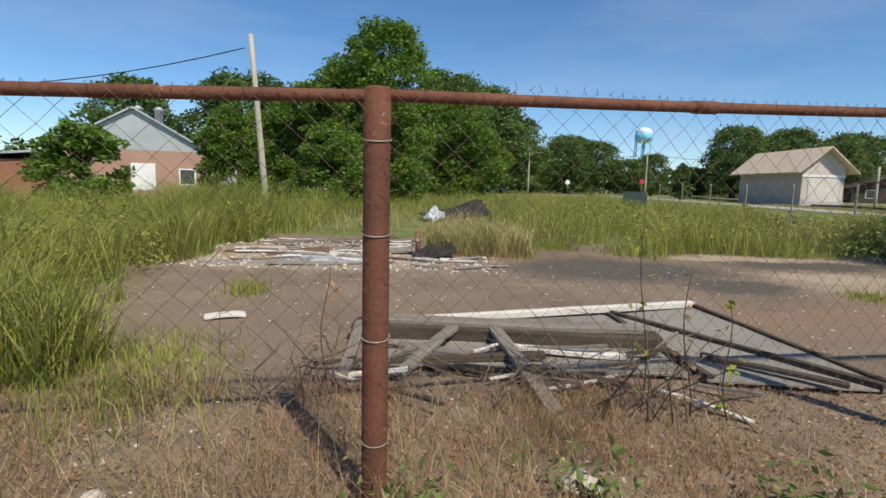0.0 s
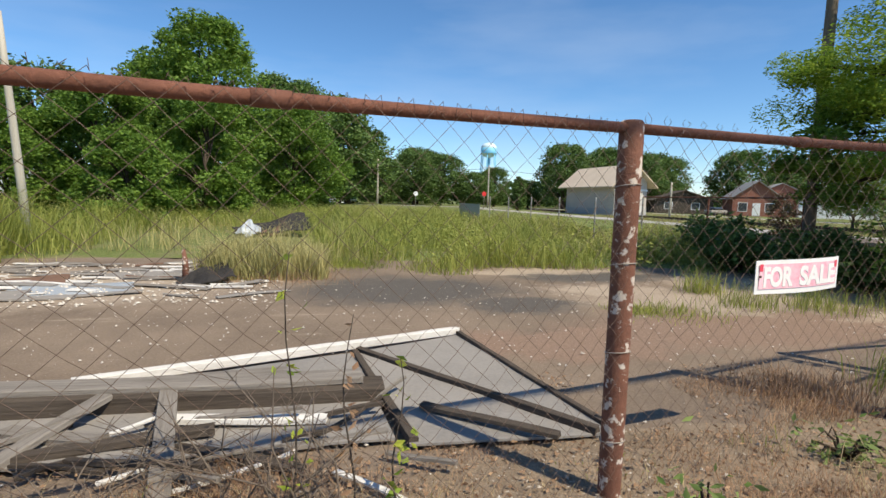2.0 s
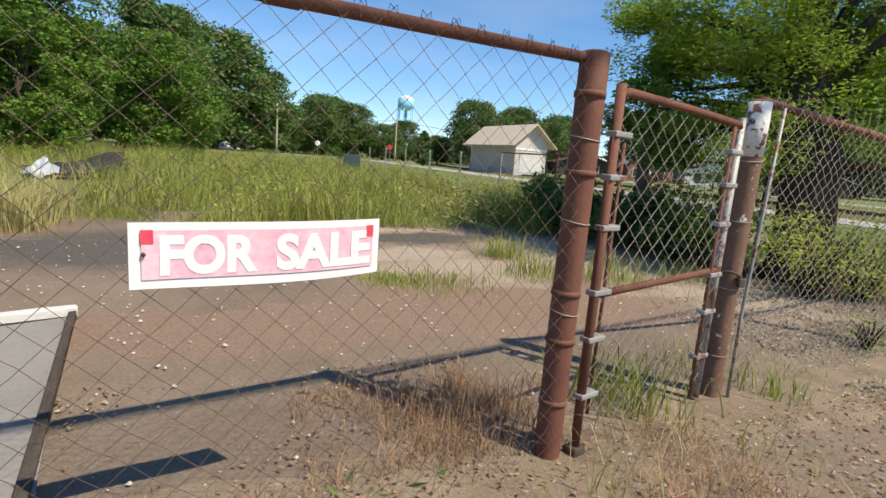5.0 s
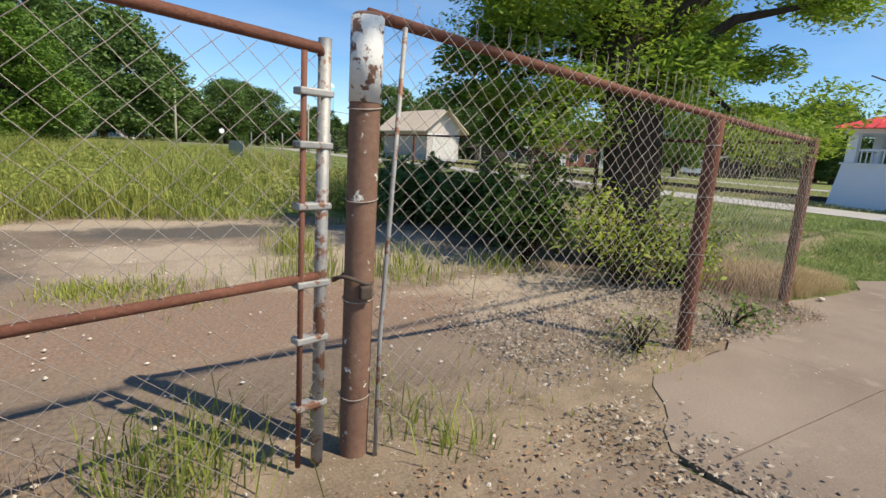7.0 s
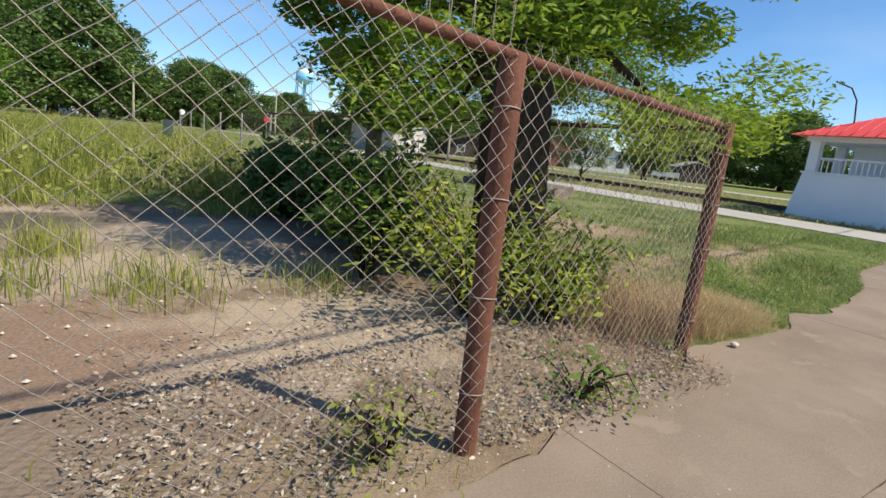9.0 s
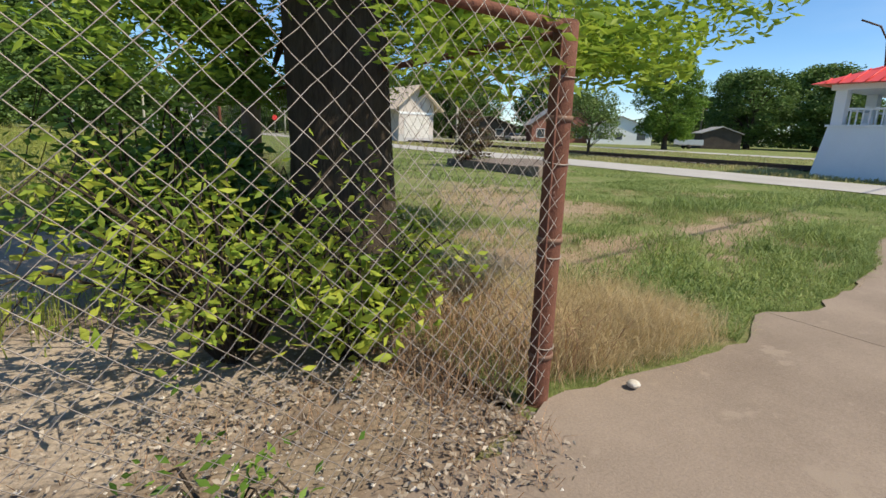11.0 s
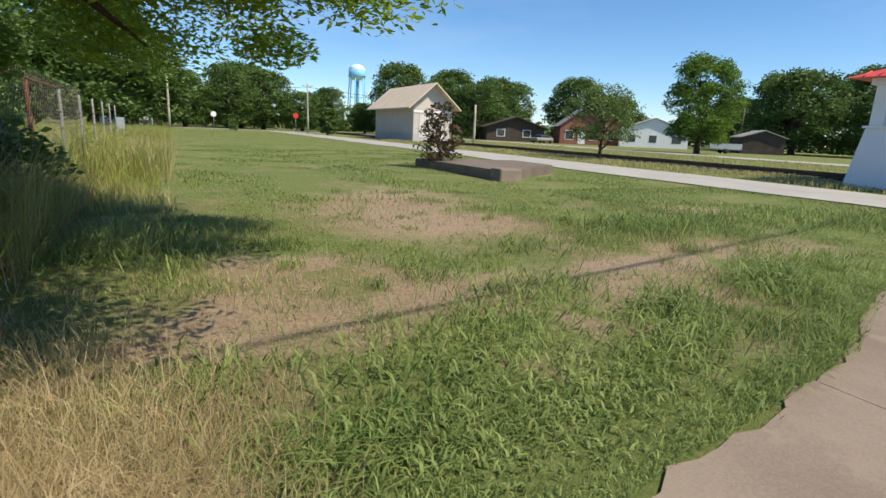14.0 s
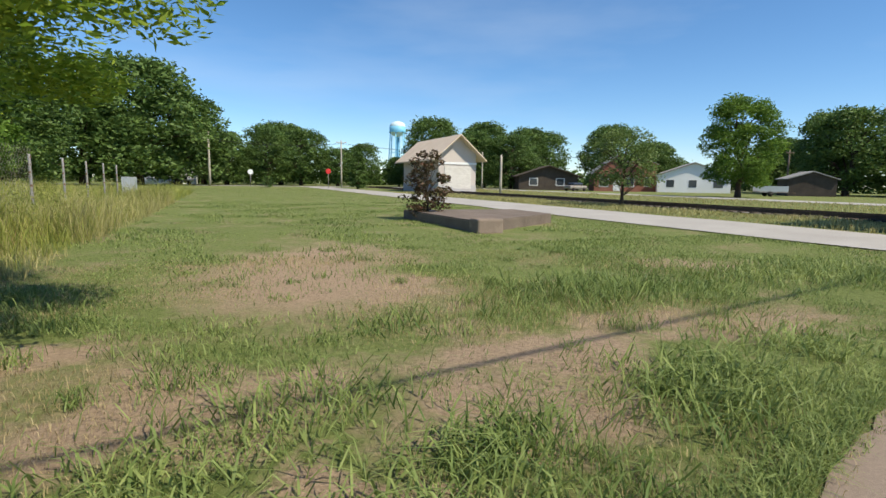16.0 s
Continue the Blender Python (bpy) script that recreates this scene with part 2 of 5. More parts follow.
M_STUCCO = surface("pinkish_stucco", (0.50, 0.44, 0.41), (0.62, 0.56, 0.52), 0.6, 14, 0.9, bump=0.2)
M_STUCCO_BLUE = surface("grey_stucco_band", (0.42, 0.40, 0.40), (0.52, 0.50, 0.50), 0.6, 14, 0.9, bump=0.2)
M_TAN_ROOF = surface("tan_shingles", (0.60, 0.47, 0.35), (0.76, 0.63, 0.49), 0.7, 16, 0.9, bump=0.3)
M_WHITE_WALL = surface("white_painted_wall", (0.72, 0.73, 0.76), (0.82, 0.83, 0.85), 0.7, 20, 0.8, bump=0.1)
M_RED_ROOF = surface("red_metal_roof", (0.62, 0.05, 0.05), (0.75, 0.11, 0.09), 1.0, 20, 0.45, 0.1, 0.05)
M_GREY_ROOF = surface("grey_shingles", (0.22, 0.215, 0.21), (0.34, 0.33, 0.325), 0.8, 14, 0.9, bump=0.3)
M_DARK_HOUSE = surface("dark_brown_wood", (0.035, 0.028, 0.024), (0.10, 0.08, 0.065), 0.8, 14, 0.9, bump=0.3)
M_GLASS_DARK = surface("dark_window_glass", (0.03, 0.035, 0.045), (0.06, 0.07, 0.085), 2, 9, 0.12, bump=0.02, spec=0.6)
M_TANK = surface("pale_blue_tank_paint", (0.16, 0.46, 0.68), (0.24, 0.56, 0.76), 0.3, 5, 0.5, bump=0.05)
M_TANK_LIGHT = surface("white_tank_paint", (0.55, 0.72, 0.80), (0.68, 0.80, 0.86), 0.3, 5, 0.5, bump=0.05)
M_BLACK = surface("charred_black_sheet", (0.012, 0.011, 0.011), (0.05, 0.045, 0.042), 4, 30, 0.8, bump=0.6)
M_RAIL = surface("rusty_rail", (0.05, 0.038, 0.03), (0.12, 0.09, 0.07), 2, 30, 0.8, 0.2, 0.4)
M_BALLAST = surface("grey_ballast", (0.22, 0.20, 0.17), (0.42, 0.39, 0.35), 0.9, 25, 0.95, bump=0.9, distance=0.03)
M_STOP = surface("stop_sign_red", (0.55, 0.03, 0.03), (0.65, 0.05, 0.05), 3, 20, 0.5, bump=0.02)
M_STONE = surface("pale_rubble", (0.42, 0.37, 0.31), (0.68, 0.62, 0.55), 5, 40, 0.9, bump=0.6)
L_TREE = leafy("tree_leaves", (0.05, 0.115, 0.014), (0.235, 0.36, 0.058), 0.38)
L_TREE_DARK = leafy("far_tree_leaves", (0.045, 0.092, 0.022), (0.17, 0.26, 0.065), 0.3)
# brighter, yellower copy of the tree leaves, with sunlight put into its colour
L_TREE_BRIGHT = leafy("sun_painted_tree_leaves", (0.10, 0.21, 0.018), (0.42, 0.51, 0.07), 0.5)
L_SMALL = leafy("thin_olive_leaves", (0.075, 0.128, 0.030), (0.217, 0.290, 0.087), 0.3)
L_SHRUB = leafy("green_and_red_leaves", (0.04, 0.065, 0.022), (0.17, 0.075, 0.05), 0.25, 3.0)
L_VINE = leafy("yellow_green_vine_leaves", (0.135, 0.255, 0.030), (0.609, 0.620, 0.087), 0.45, 1.5)
L_WEED = leafy("tall_green_weeds", (0.13, 0.18, 0.03), (0.50, 0.50, 0.13), 0.4, 0.6)
L_WEED_TAN = leafy("mixed_dry_weeds", (0.225, 0.225, 0.075), (0.580, 0.507, 0.232), 0.3, 0.5)
L_LAWN = leafy("lawn_blades", (0.09, 0.155, 0.035), (0.37, 0.43, 0.145), 0.35, 0.7)
L_LAWN_DRY = leafy("dry_lawn_blades", (0.300, 0.240, 0.120), (0.609, 0.493, 0.275), 0.3, 0.7)
L_DRY = leafy("straw_coloured_grass", (0.34, 0.255, 0.13), (0.70, 0.56, 0.33), 0.4, 1.5)
L_LITTER = leafy("grey_brown_dead_leaves", (0.19, 0.145, 0.105), (0.56, 0.48, 0.39), 0.15, 3.0)
L_BROWN = leafy("reddish_brown_dead_weeds", (0.225, 0.128, 0.075), (0.522, 0.341, 0.203), 0.25, 2.0)


# ---- mesh helpers ----
def mesh_of(name, verts, faces, material, smooth=False):
    me = bpy.data.meshes.new(name)
    me.from_pydata([tuple(v) for v in verts], [], faces)
    me.materials.append(material)
    if smooth:
        me.polygons.foreach_set("use_smooth", [True] * len(me.polygons))
    me.update()
    return me


def part(name, bm, material=None, parent=None, label=""):
    """Links a bmesh, or a finished mesh, as one mesh object under a thing or a part."""
    if isinstance(bm, bmesh.types.BMesh):
        me = bpy.data.meshes.new(name)
        bmesh.ops.recalc_face_normals(bm, faces=bm.faces)
        bm.to_mesh(me)
        bm.free()
        me.materials.append(material)
    else:
        me = bm
    ob = new(name, me)
    ob.parent = parent
    return tagged(ob, label) if label else ob


def thing(name, m, label, category, group="", kind=""):
    ob = new(name)
    ob.matrix_world = m
    ob.empty_display_size = 0.2
    return tagged(ob, label, category, group, kind)


def box(x0, x1, y0, y1, z0, z1, bevel=0.0, bm=None):
    own = bmesh.new()
    r = bmesh.ops.create_cube(own, size=1)
    for v in r["verts"]:
        v.co = Vector(((x0 + x1) / 2 + v.co.x * (x1 - x0), (y0 + y1) / 2 + v.co.y * (y1 - y0), (z0 + z1) / 2 + v.co.z * (z1 - z0)))
    if bevel:
        bmesh.ops.bevel(own, geom=own.edges[:], offset=bevel, segments=2, affect="EDGES", profile=0.5)
    if bm is None:
        return own
    tmp = bpy.data.meshes.new("tmp")
    own.to_mesh(tmp)
    own.free()
    bm.from_mesh(tmp)
    bpy.data.meshes.remove(tmp)
    return bm


def tube_data(points, radii, sides=8, cap=True):
    """Vertices and faces of a tube through points with a radius at each."""
    pts = [Vector(p) for p in points]
    verts, faces = [], []
    for i, p in enumerate(pts):
        d = (pts[min(i + 1, len(pts) - 1)] - pts[max(i - 1, 0)]).normalized()
        a = d.cross(Vector((0, 0, 1)) if abs(d.z) < 0.9 else Vector((1, 0, 0))).normalized()
        b = d.cross(a)
        for k in range(sides):
            w = 2 * math.pi * k / sides
            verts.append(p + (a * math.cos(w) + b * math.sin(w)) * radii[i])
    for i in range(len(pts) - 1):
        for k in range(sides):
            j = (k + 1) % sides
            faces.append((i * sides + k, i * sides + j, (i + 1) * sides + j, (i + 1) * sides + k))
    if cap:
        faces.append(tuple(range(sides))[::-1])
        faces.append(tuple(range((len(pts) - 1) * sides, len(pts) * sides)))
    return verts, faces


def tube(name, points, radius, material, sides=10, smooth=True):
    radii = radius if isinstance(radius, (list, tuple)) else [radius] * len(points)
    v, f = tube_data(points, radii, sides)
    return mesh_of(name, v, f, material, smooth)


def tubes(name, runs, material, sides=3, smooth=True):
    """Many runs of (points, radius) in one mesh."""
    V, F = [], []
    for points, r in runs:
        v, f = tube_data(points, r if isinstance(r, (list, tuple)) else [r] * len(points), sides, False)
        o = len(V)
        V += v
        F += [tuple(i + o for i in q) for q in f]
    return mesh_of(name, V, F, material, smooth)


def raw_mesh(name, verts, loops, starts, material):
    """A mesh straight from numpy arrays: vertices, loop indices and face starts."""
    me = bpy.data.meshes.new(name)
    me.vertices.add(len(verts))
    me.vertices.foreach_set("co", np.asarray(verts, np.float32).ravel())
    me.loops.add(len(loops))
    me.loops.foreach_set("vertex_index", np.asarray(loops, np.int32))
    me.polygons.add(len(starts))
    me.polygons.foreach_set("loop_start", np.asarray(starts, np.int32))
    me.materials.append(material)
    me.update(calc_edges=True)
    me.validate()
    return me


def blades_mesh(name, xy, height, width, lean, material, rng, z=0.0):
    """Grass blades: a bent, tapering strip for each place in xy; height, width as ranges."""
    n = len(xy)
    h, w = rng.uniform(*height, n), rng.uniform(*width, n)
    a, b = rng.uniform(0, 2 * np.pi, n), rng.uniform(0, 2 * np.pi, n)
    h *= 0.75 + 0.3 * np.sin(1.1 * xy[:, 0] + 1.7 * np.sin(0.6 * xy[:, 1])) + 0.25 * np.sin(0.9 * xy[:, 1] + 1.3 * np.sin(0.8 * xy[:, 0]))
    k = rng.uniform(0.2, 1.0, n) * lean * h
    side = np.stack([np.cos(a), np.sin(a), np.zeros(n)], 1) * (w / 2)[:, None]
    bend = np.stack([np.cos(b), np.sin(b), np.zeros(n)], 1) * k[:, None]
    base = np.concatenate([xy, np.full((n, 1), z)], 1)
    up = np.zeros((n, 3))
    up[:, 2] = h
    mid, tip = base + up * 0.58 + bend * 0.3, base + up + bend
    tip[:, 2] -= k * 0.35
    V = np.stack([base - side, base + side, mid + side * 0.8, mid - side * 0.8, tip], 1).reshape(-1, 3)
    o = (np.arange(n) * 5)[:, None]
    loops = (np.array([[0, 1, 2, 3, 3, 2, 4]]) + o).ravel()
    starts = (np.array([[0, 4]]) + (np.arange(n) * 7)[:, None]).ravel()
    return raw_mesh(name, V, loops, starts, material)


def leaves_mesh(name, places, size, material, rng, flat=0.5, long=1.7):
    """Folded leaves at the places, turned at random; size as a range."""
    n = len(places)
    s = rng.uniform(*size, n)[:, None]
    d = rng.normal(size=(n, 3))
    d[:, 2] *= flat
    d /= np.linalg.norm(d, axis=1)[:, None]
    e = np.cross(d, rng.normal(size=(n, 3)) * (1 - flat) + np.array([0, 0, 1.0]) * flat + rng.normal(size=(n, 3)) * 0.25)
    e /= np.linalg.norm(e, axis=1)[:, None] + 1e-6
    u = np.cross(d, e)
    c = np.asarray(places)
    V = np.stack([c - d * s * long / 2, c + e * s * 0.42 + u * s * 0.12, c + d * s * long / 2, c - e * s * 0.42 + u * s * 0.12], 1).reshape(-1, 3)
    o = (np.arange(n) * 4)[:, None]
    loops = (np.array([[0, 1, 2, 0, 2, 3]]) + o).ravel()
    return raw_mesh(name, V, loops, np.arange(n * 2) * 3, material)


def scatter(rng, n, x0, x1, y0, y1, clump=0.0, thresh=0.0, seed=0.0):
    """Places in a rectangle, thinned to noisy clumps."""
    p = np.stack([rng.uniform(x0, x1, n), rng.uniform(y0, y1, n)], 1)
    if clump:
        keep = [noise.noise(Vector((x * clump, y * clump, seed))) > thresh + rng.uniform(-0.12, 0.12) for x, y in p]
        p = p[np.array(keep, bool)]
    return p


def sheet(name, outline, z, material, label, category, wobble=0.0, seed=1.0, step=0.12):
    """A thin flat layer with an uneven outline laid on the ground."""
    pts = []
    for (x0, y0), (x1, y1) in zip(outline, outline[1:] + outline[:1]):
        n = max(1, int(math.hypot(x1 - x0, y1 - y0) / step))
        for i in range(n):
            x, y = x0 + (x1 - x0) * i / n, y0 + (y1 - y0) * i / n
            d = noise.noise_vector(Vector((x * 1.3, y * 1.3, seed))) * wobble
            e = noise.noise_vector(Vector((x * 4.5, y * 4.5, seed + 9))) * wobble * 0.18
            pts.append((x + d.x + e.x, y + d.y + e.y))
    bm = bmesh.new()
    bm.faces.new([bm.verts.new((x, y, z)) for x, y in pts])
    bmesh.ops.triangulate(bm, faces=bm.faces[:])
    return tagged(part(name, bm, material), label, category, kind="structure")


# ---- trees ----
def tree_meshes(seed, height, radius, trunk_r, crown_low, leaf, count, leaf_mat, bark=None, clumps=60, squash=1.0):
    """Trunk-and-limbs mesh and crown mesh of a tree standing at the origin."""
    rng = np.random.default_rng(seed)
    clumps = max(clumps * 2, 90)
    runs, ends = [], []
    top = height * 0.72
    spine = [Vector((0, 0, -0.1))]
    for i in range(1, 7):
        spine.append(Vector((rng.normal() * 0.05 * height * i / 8, rng.normal() * 0.05 * height * i / 8, top * i / 6)))
    runs.append((spine, [trunk_r * 1.35] + [trunk_r * (1 - 0.14 * i) for i in range(1, 7)]))
    for i in range(clumps):
        w, v = rng.uniform(0, 2 * math.pi), rng.uniform(0.0, 1.0)
        z = crown_low + (height - crown_low) * v
        prof = math.sin(math.pi * min(1, 0.22 + 0.70 * v)) ** 0.7
        rr = radius * prof * (rng.uniform(0.3, 1.0) ** 0.5) * (0.82 + 0.36 * noise.noise(Vector((math.cos(w) * 1.7, math.sin(w) * 1.7, v * 3 + seed))))
        ends.append(Vector((math.cos(w) * rr, math.sin(w) * rr, z)))
    for e in ends[:: max(1, len(ends) // 26)]:
        s = spine[min(6, max(1, int(e.z / top * 5 * 0.8)))]
        mid = s.lerp(e, 0.5) + Vector((0, 0, 0.06 * height))
        runs.append(([s, mid, e], [trunk_r * 0.34, trunk_r * 0.2, trunk_r * 0.06]))
    wood = tubes("trunk", runs, bark or M_BARK, 7)
    per = count // clumps
    P = []
    for e in ends:
        cr = radius * rng.uniform(0.15, 0.31)
        q = rng.normal(size=(per, 3))
        q /= np.linalg.norm(q, axis=1)[:, None]
        q *= (rng.uniform(0.25, 1.0, per) ** 0.6 * cr)[:, None]
        q[:, 2] *= 0.62 * squash
        P.append(q + np.array(e))
    crown = leaves_mesh("crown", np.concatenate(P), leaf, leaf_mat, rng)
    return wood, crown


def tree(seed, x, y, height, radius, trunk_r, crown_low, leaf, count, leaf_mat, label, clumps=60, category="tree", bark=None, name="tree", squash=1.0):
    t = thing(name, pose(x, y, 0), label, category)
    wood, crown = tree_meshes(seed, height, radius, trunk_r, crown_low, leaf, count, leaf_mat, bark, clumps, squash)
    part("trunk", wood, None, t)
    part("crown", crown, None, t)
    return t


# ---- ground and surfaces ----
def ground_sheet():
    """One sheet of land to the horizon, finer and slightly uneven near the walk."""
    xs = np.unique(np.concatenate([np.linspace(-1500, -40, 12), np.linspace(-40, 90, 66), np.linspace(90, 1500, 12)]))
    ys = np.unique(np.concatenate([np.linspace(-1500, -20, 10), np.linspace(-20, 110, 66), np.linspace(110, 1500, 12)]))
    V = [(x, y, -0.009 + 0.003 * noise.noise(Vector((x * 0.3, y * 0.3, 0))) if abs(x) < 90 and abs(y) < 110 else -0.02) for y in ys for x in xs]
    V = [(x, y, min(z, -0.006)) for x, y, z in V]
    n = len(xs)
    F = [(j * n + i, j * n + i + 1, (j + 1) * n + i + 1, (j + 1) * n + i) for j in range(len(ys) - 1) for i in range(n - 1)]
    return tagged(part("ground", mesh_of("ground", V, F, M_GROUND)), "patchy mown lawn with bare tan soil reaching the horizon", "ground", kind="structure")


ground_sheet()
sheet("pavement_lot", [(-9, 1.0), (-0.5, 2.2), (7.2, 3.2), (12.3, 4.6), (12.2, 8.0), (11.5, 11), (9, 12.2), (5, 13), (2, 14), (-4.5, 14), (-6, 9), (-9, 5)],
      0.004, M_LOT, "worn brown asphalt lot under dust and grit", "asphalt lot", 0.35, 2)
sheet("ground_verge", [(-9, 2.9), (-0.4, 3.5), (5.5, 4.3), (7.2, 4.55), (9.8, 4.9), (12.4, 5.3), (11.4, 4.5), (9.4, 4.1), (8.4, 3.3), (8.3, -4), (-9, -4)],
      0.018, M_LITTER, "dry leaf litter and grit along the fence foot", "verge", 0.25, 7)
sheet("pavement_footpath_dirt", [(4.3, 1.2), (5.0, 3.1), (7.0, 3.6), (8.6, 3.5), (8.62, -3), (4.3, -3)], 0.023, M_LOT, "brown gritty dirt path", "dirt path", 0.3, 8)


def concrete_walk():
    """The broken concrete pavement: slabs with dark open joints, ragged towards the lawn."""
    host = tagged(new("pavement_concrete"), "worn tan concrete pavement with open joints and ragged edge", "pavement", kind="structure")
    rng = random.Random(4)
    edge = [(8.55, 3.5), (9.35, 4.15), (10.4, 4.25), (11.2, 4.5), (12.2, 4.62), (12.6, 4.85), (13.4, 4.8), (14.3, 4.8), (15.1, 5.12), (15.5, 4.9), (16.0, 5.0),
            (16.7, 5.1), (17.1, 5.22), (17.8, 5.3), (18.9, 5.7), (20.1, 6.1), (22, 6.3), (26, 7.0), (33, 8.4)]

    def top(x):
        for (a, b), (c, d) in zip(edge, edge[1:]):
            if a <= x <= c:
                return b + (d - b) * (x - a) / (c - a)
        return edge[-1][1]

    cuts = [8.56, 10.6, 12.9, 15.15, 17.4, 19.6, 22.5, 26, 30, 33]
    for x0, x1 in zip(cuts, cuts[1:]):
        for low, high in ((-4.0, 1.2), (1.2, 3.3), (3.3, None)):
            bm = bmesh.new()
            g = 0.0035
            n = 14
            line = []
            for i in range(n + 1):
                x = x0 + g + (x1 - x0 - 2 * g) * i / n
                y = (top(x) + 0.07 * noise.noise(Vector((x * 4, 1.7, 0))) + rng.uniform(-0.02, 0.02)) if high is None else high - g + 0.006 * noise.noise(Vector((x * 6, high, 3)))
                line.append((x, y))
            base = low + g
            z = (0.024 if x0 < 12.5 else 0.007) + rng.uniform(0, 0.003)
            upper = [bm.verts.new((x, y, z)) for x, y in line] + [bm.verts.new((x1 - g, base, z)), bm.verts.new((x0 + g, base, z))]
            f = bm.faces.new(upper)
            ext = bmesh.ops.extrude_face_region(bm, geom=[f])
            for v in ext["geom"]:
                if isinstance(v, bmesh.types.BMVert):
                    v.co.z = -0.03
            bmesh.ops.triangulate(bm, faces=[q for q in bm.faces if len(q.verts) > 4])
            part("concrete_slab", bm, M_CONC, host)


concrete_walk()
sheet("road", [(28.6, -40), (28.6, 97), (33.0, 97), (33.0, -40)], 0.02, M_ROAD, "pale gravel road running past the lawn", "road", 0.35, 9, 2.0)
sheet("road_cross", [(-30, 98), (-30, 104), (140, 104), (140, 98)], 0.022, M_ROAD, "pale cross street in front of far trees", "road", 0.3, 10, 4.0)
sheet("road_far", [(62, -30), (58, 97), (64, 97), (68, -30)], 0.02, M_ROAD, "pale street beyond the railway", "road", 0.4, 11, 3.0)
sheet("ground_ballast", [(38.6, -60), (39.6, 96), (42.6, 96), (42.4, -60)], 0.03, M_BALLAST, "grey railway ballast overgrown with grass", "ballast", 0.4, 12, 2.0)


def railway():
    t = thing("railway_track", pose(40.4, 0, 0.02), "rusty railway rails on low dark sleepers", "railway track", kind="structure")
    for x in (-0.72, 0.72):
        bm = bmesh.new()
        for a, b, c, d in ((-0.035, 0.035, 0.17, 0.21), (-0.012, 0.012, 0.08, 0.17), (-0.07, 0.07, 0.05, 0.08)):
            box(x + a, x + b, -60, 95, c, d, bm=bm)
        part("rail", bm, M_RAIL, t)
    me = box(-1.25, 1.25, -0.11, 0.11, -0.02, 0.055, 0.01)
    first = part("sleeper", me, M_WOOD_DARK, t)
    first.location = (0, -20, 0)
    for i in range(1, 190):
        s = new("sleeper", first.data)
        s.parent, s.location = t, (0, -20 + i * 0.6, 0)


railway()

# ---- the fence ----
P0, P1, P2, P3, G2, R1, R2 = [Vector((x, y, 0)) for x, y in ((-3.22, 1.95), (-0.19, 2.56), (2.93, 3.425), (5.575, 3.875), (7.123, 4.18), (10.0, 4.405), (12.55, 4.87))]
PM = Vector((-6.25, 1.04, 0))


def link_fabric(a, b, side, low=0.05, high=1.86, pitch=0.122, wire=0.0016, seed=0, ticks=True, rise=0.0, metal=None):
    """Chain-link fabric between two places, hung off one side: two families of slanting wires with small kinks, barbs on top."""
    metal = metal or M_WIRE
    rng = random.Random(seed)
    d = (b - a)
    length = d.length
    d.normalize()
    nrm = Vector((-d.y, d.x, 0)) * side
    tall = high - low
    runs, barbs = [], []
    slope = 0.92
    span = tall / slope

    def sag(s, z):
        return nrm * (0.052 + 0.012 * noise.noise(Vector((s * 0.9 + seed, z * 1.3, 5))))

    for fam in (1, -1):
        s0 = -span if fam > 0 else 0.0
        s1 = length if fam > 0 else length + span
        k = math.ceil(s0 / pitch)
        while k * pitch < s1:
            s = k * pitch
            lo, hi = 0.0, tall
            pts = []
            steps = 12
            za, zb = 0.0, tall
            if fam > 0:
                za, zb = max(0, -s * slope), min(tall, (length - s) * slope)
            else:
                za, zb = max(0, (s - length) * slope), min(tall, s * slope)
            if zb - za > 0.03:
                n = max(2, int((zb - za) / 0.075))
                for i in range(n + 1):
                    z = za + (zb - za) * i / n
                    x = s + fam * z / slope
                    kink = (0.005 if i % 2 else -0.005) + rng.uniform(-0.003, 0.003)
                    pts.append(a + d * x + Vector((0, 0, low + z)) + sag(x, z) + nrm * kink + d * (rng.uniform(-0.005, 0.005) + 0.014 * noise.noise(Vector((x * 2.5, z * 2.5, seed + 3)))))
                if ticks and zb >= tall - 1e-6:
                    e = pts[-1]
                    barbs.append(([e, e + d * fam * 0.006 + Vector((0, 0, 0.018)), e + d * fam * rng.uniform(-0.022, 0.004) + Vector((0, 0, 0.038 + rng.uniform(-0.012, 0.014)))], wire))
                for p in pts:
                    p.z *= 1 + rise * (p - a).dot(d) / length
                runs.append((pts, wire))
            k += 1
    return tubes("wire_mesh", runs, metal, 3), (tubes("barb_edge", barbs, metal, 3) if barbs else None)


def post(name, at, height, radius, material, label, cap=True, lean=(0, 0)):
    """A steel pipe post with a rounded cap and a collar of tie wires."""
    t = thing(name, Matrix.Translation(at), label, "fence post", "fence posts")
    rng = random.Random(int(at.x * 31))
    pts = [(lean[0] * z, lean[1] * z, z) for z in np.linspace(-0.25, height - 0.012, 9)] + [(lean[0] * height, lean[1] * height, height)]
    rad = [radius * (1 + 0.012 * rng.uniform(-1, 1)) for _ in range(9)] + [radius * 0.82]
    part("pipe", tube("pipe", pts, rad, material, 20), None, t)
    for z in (0.32, 0.78, 1.22, 1.6):
        if z < height - 0.15:
            ring = [(math.cos(w) * (radius + 0.004) + lean[0] * z, math.sin(w) * (radius + 0.004) + lean[1] * z, z + 0.012 * math.sin(w + at.x)) for w in np.linspace(0, 2 * math.pi, 17)]
            part("tie_wire", tube("tie_wire", ring, 0.003, M_WIRE, 5), None, t)
    return t


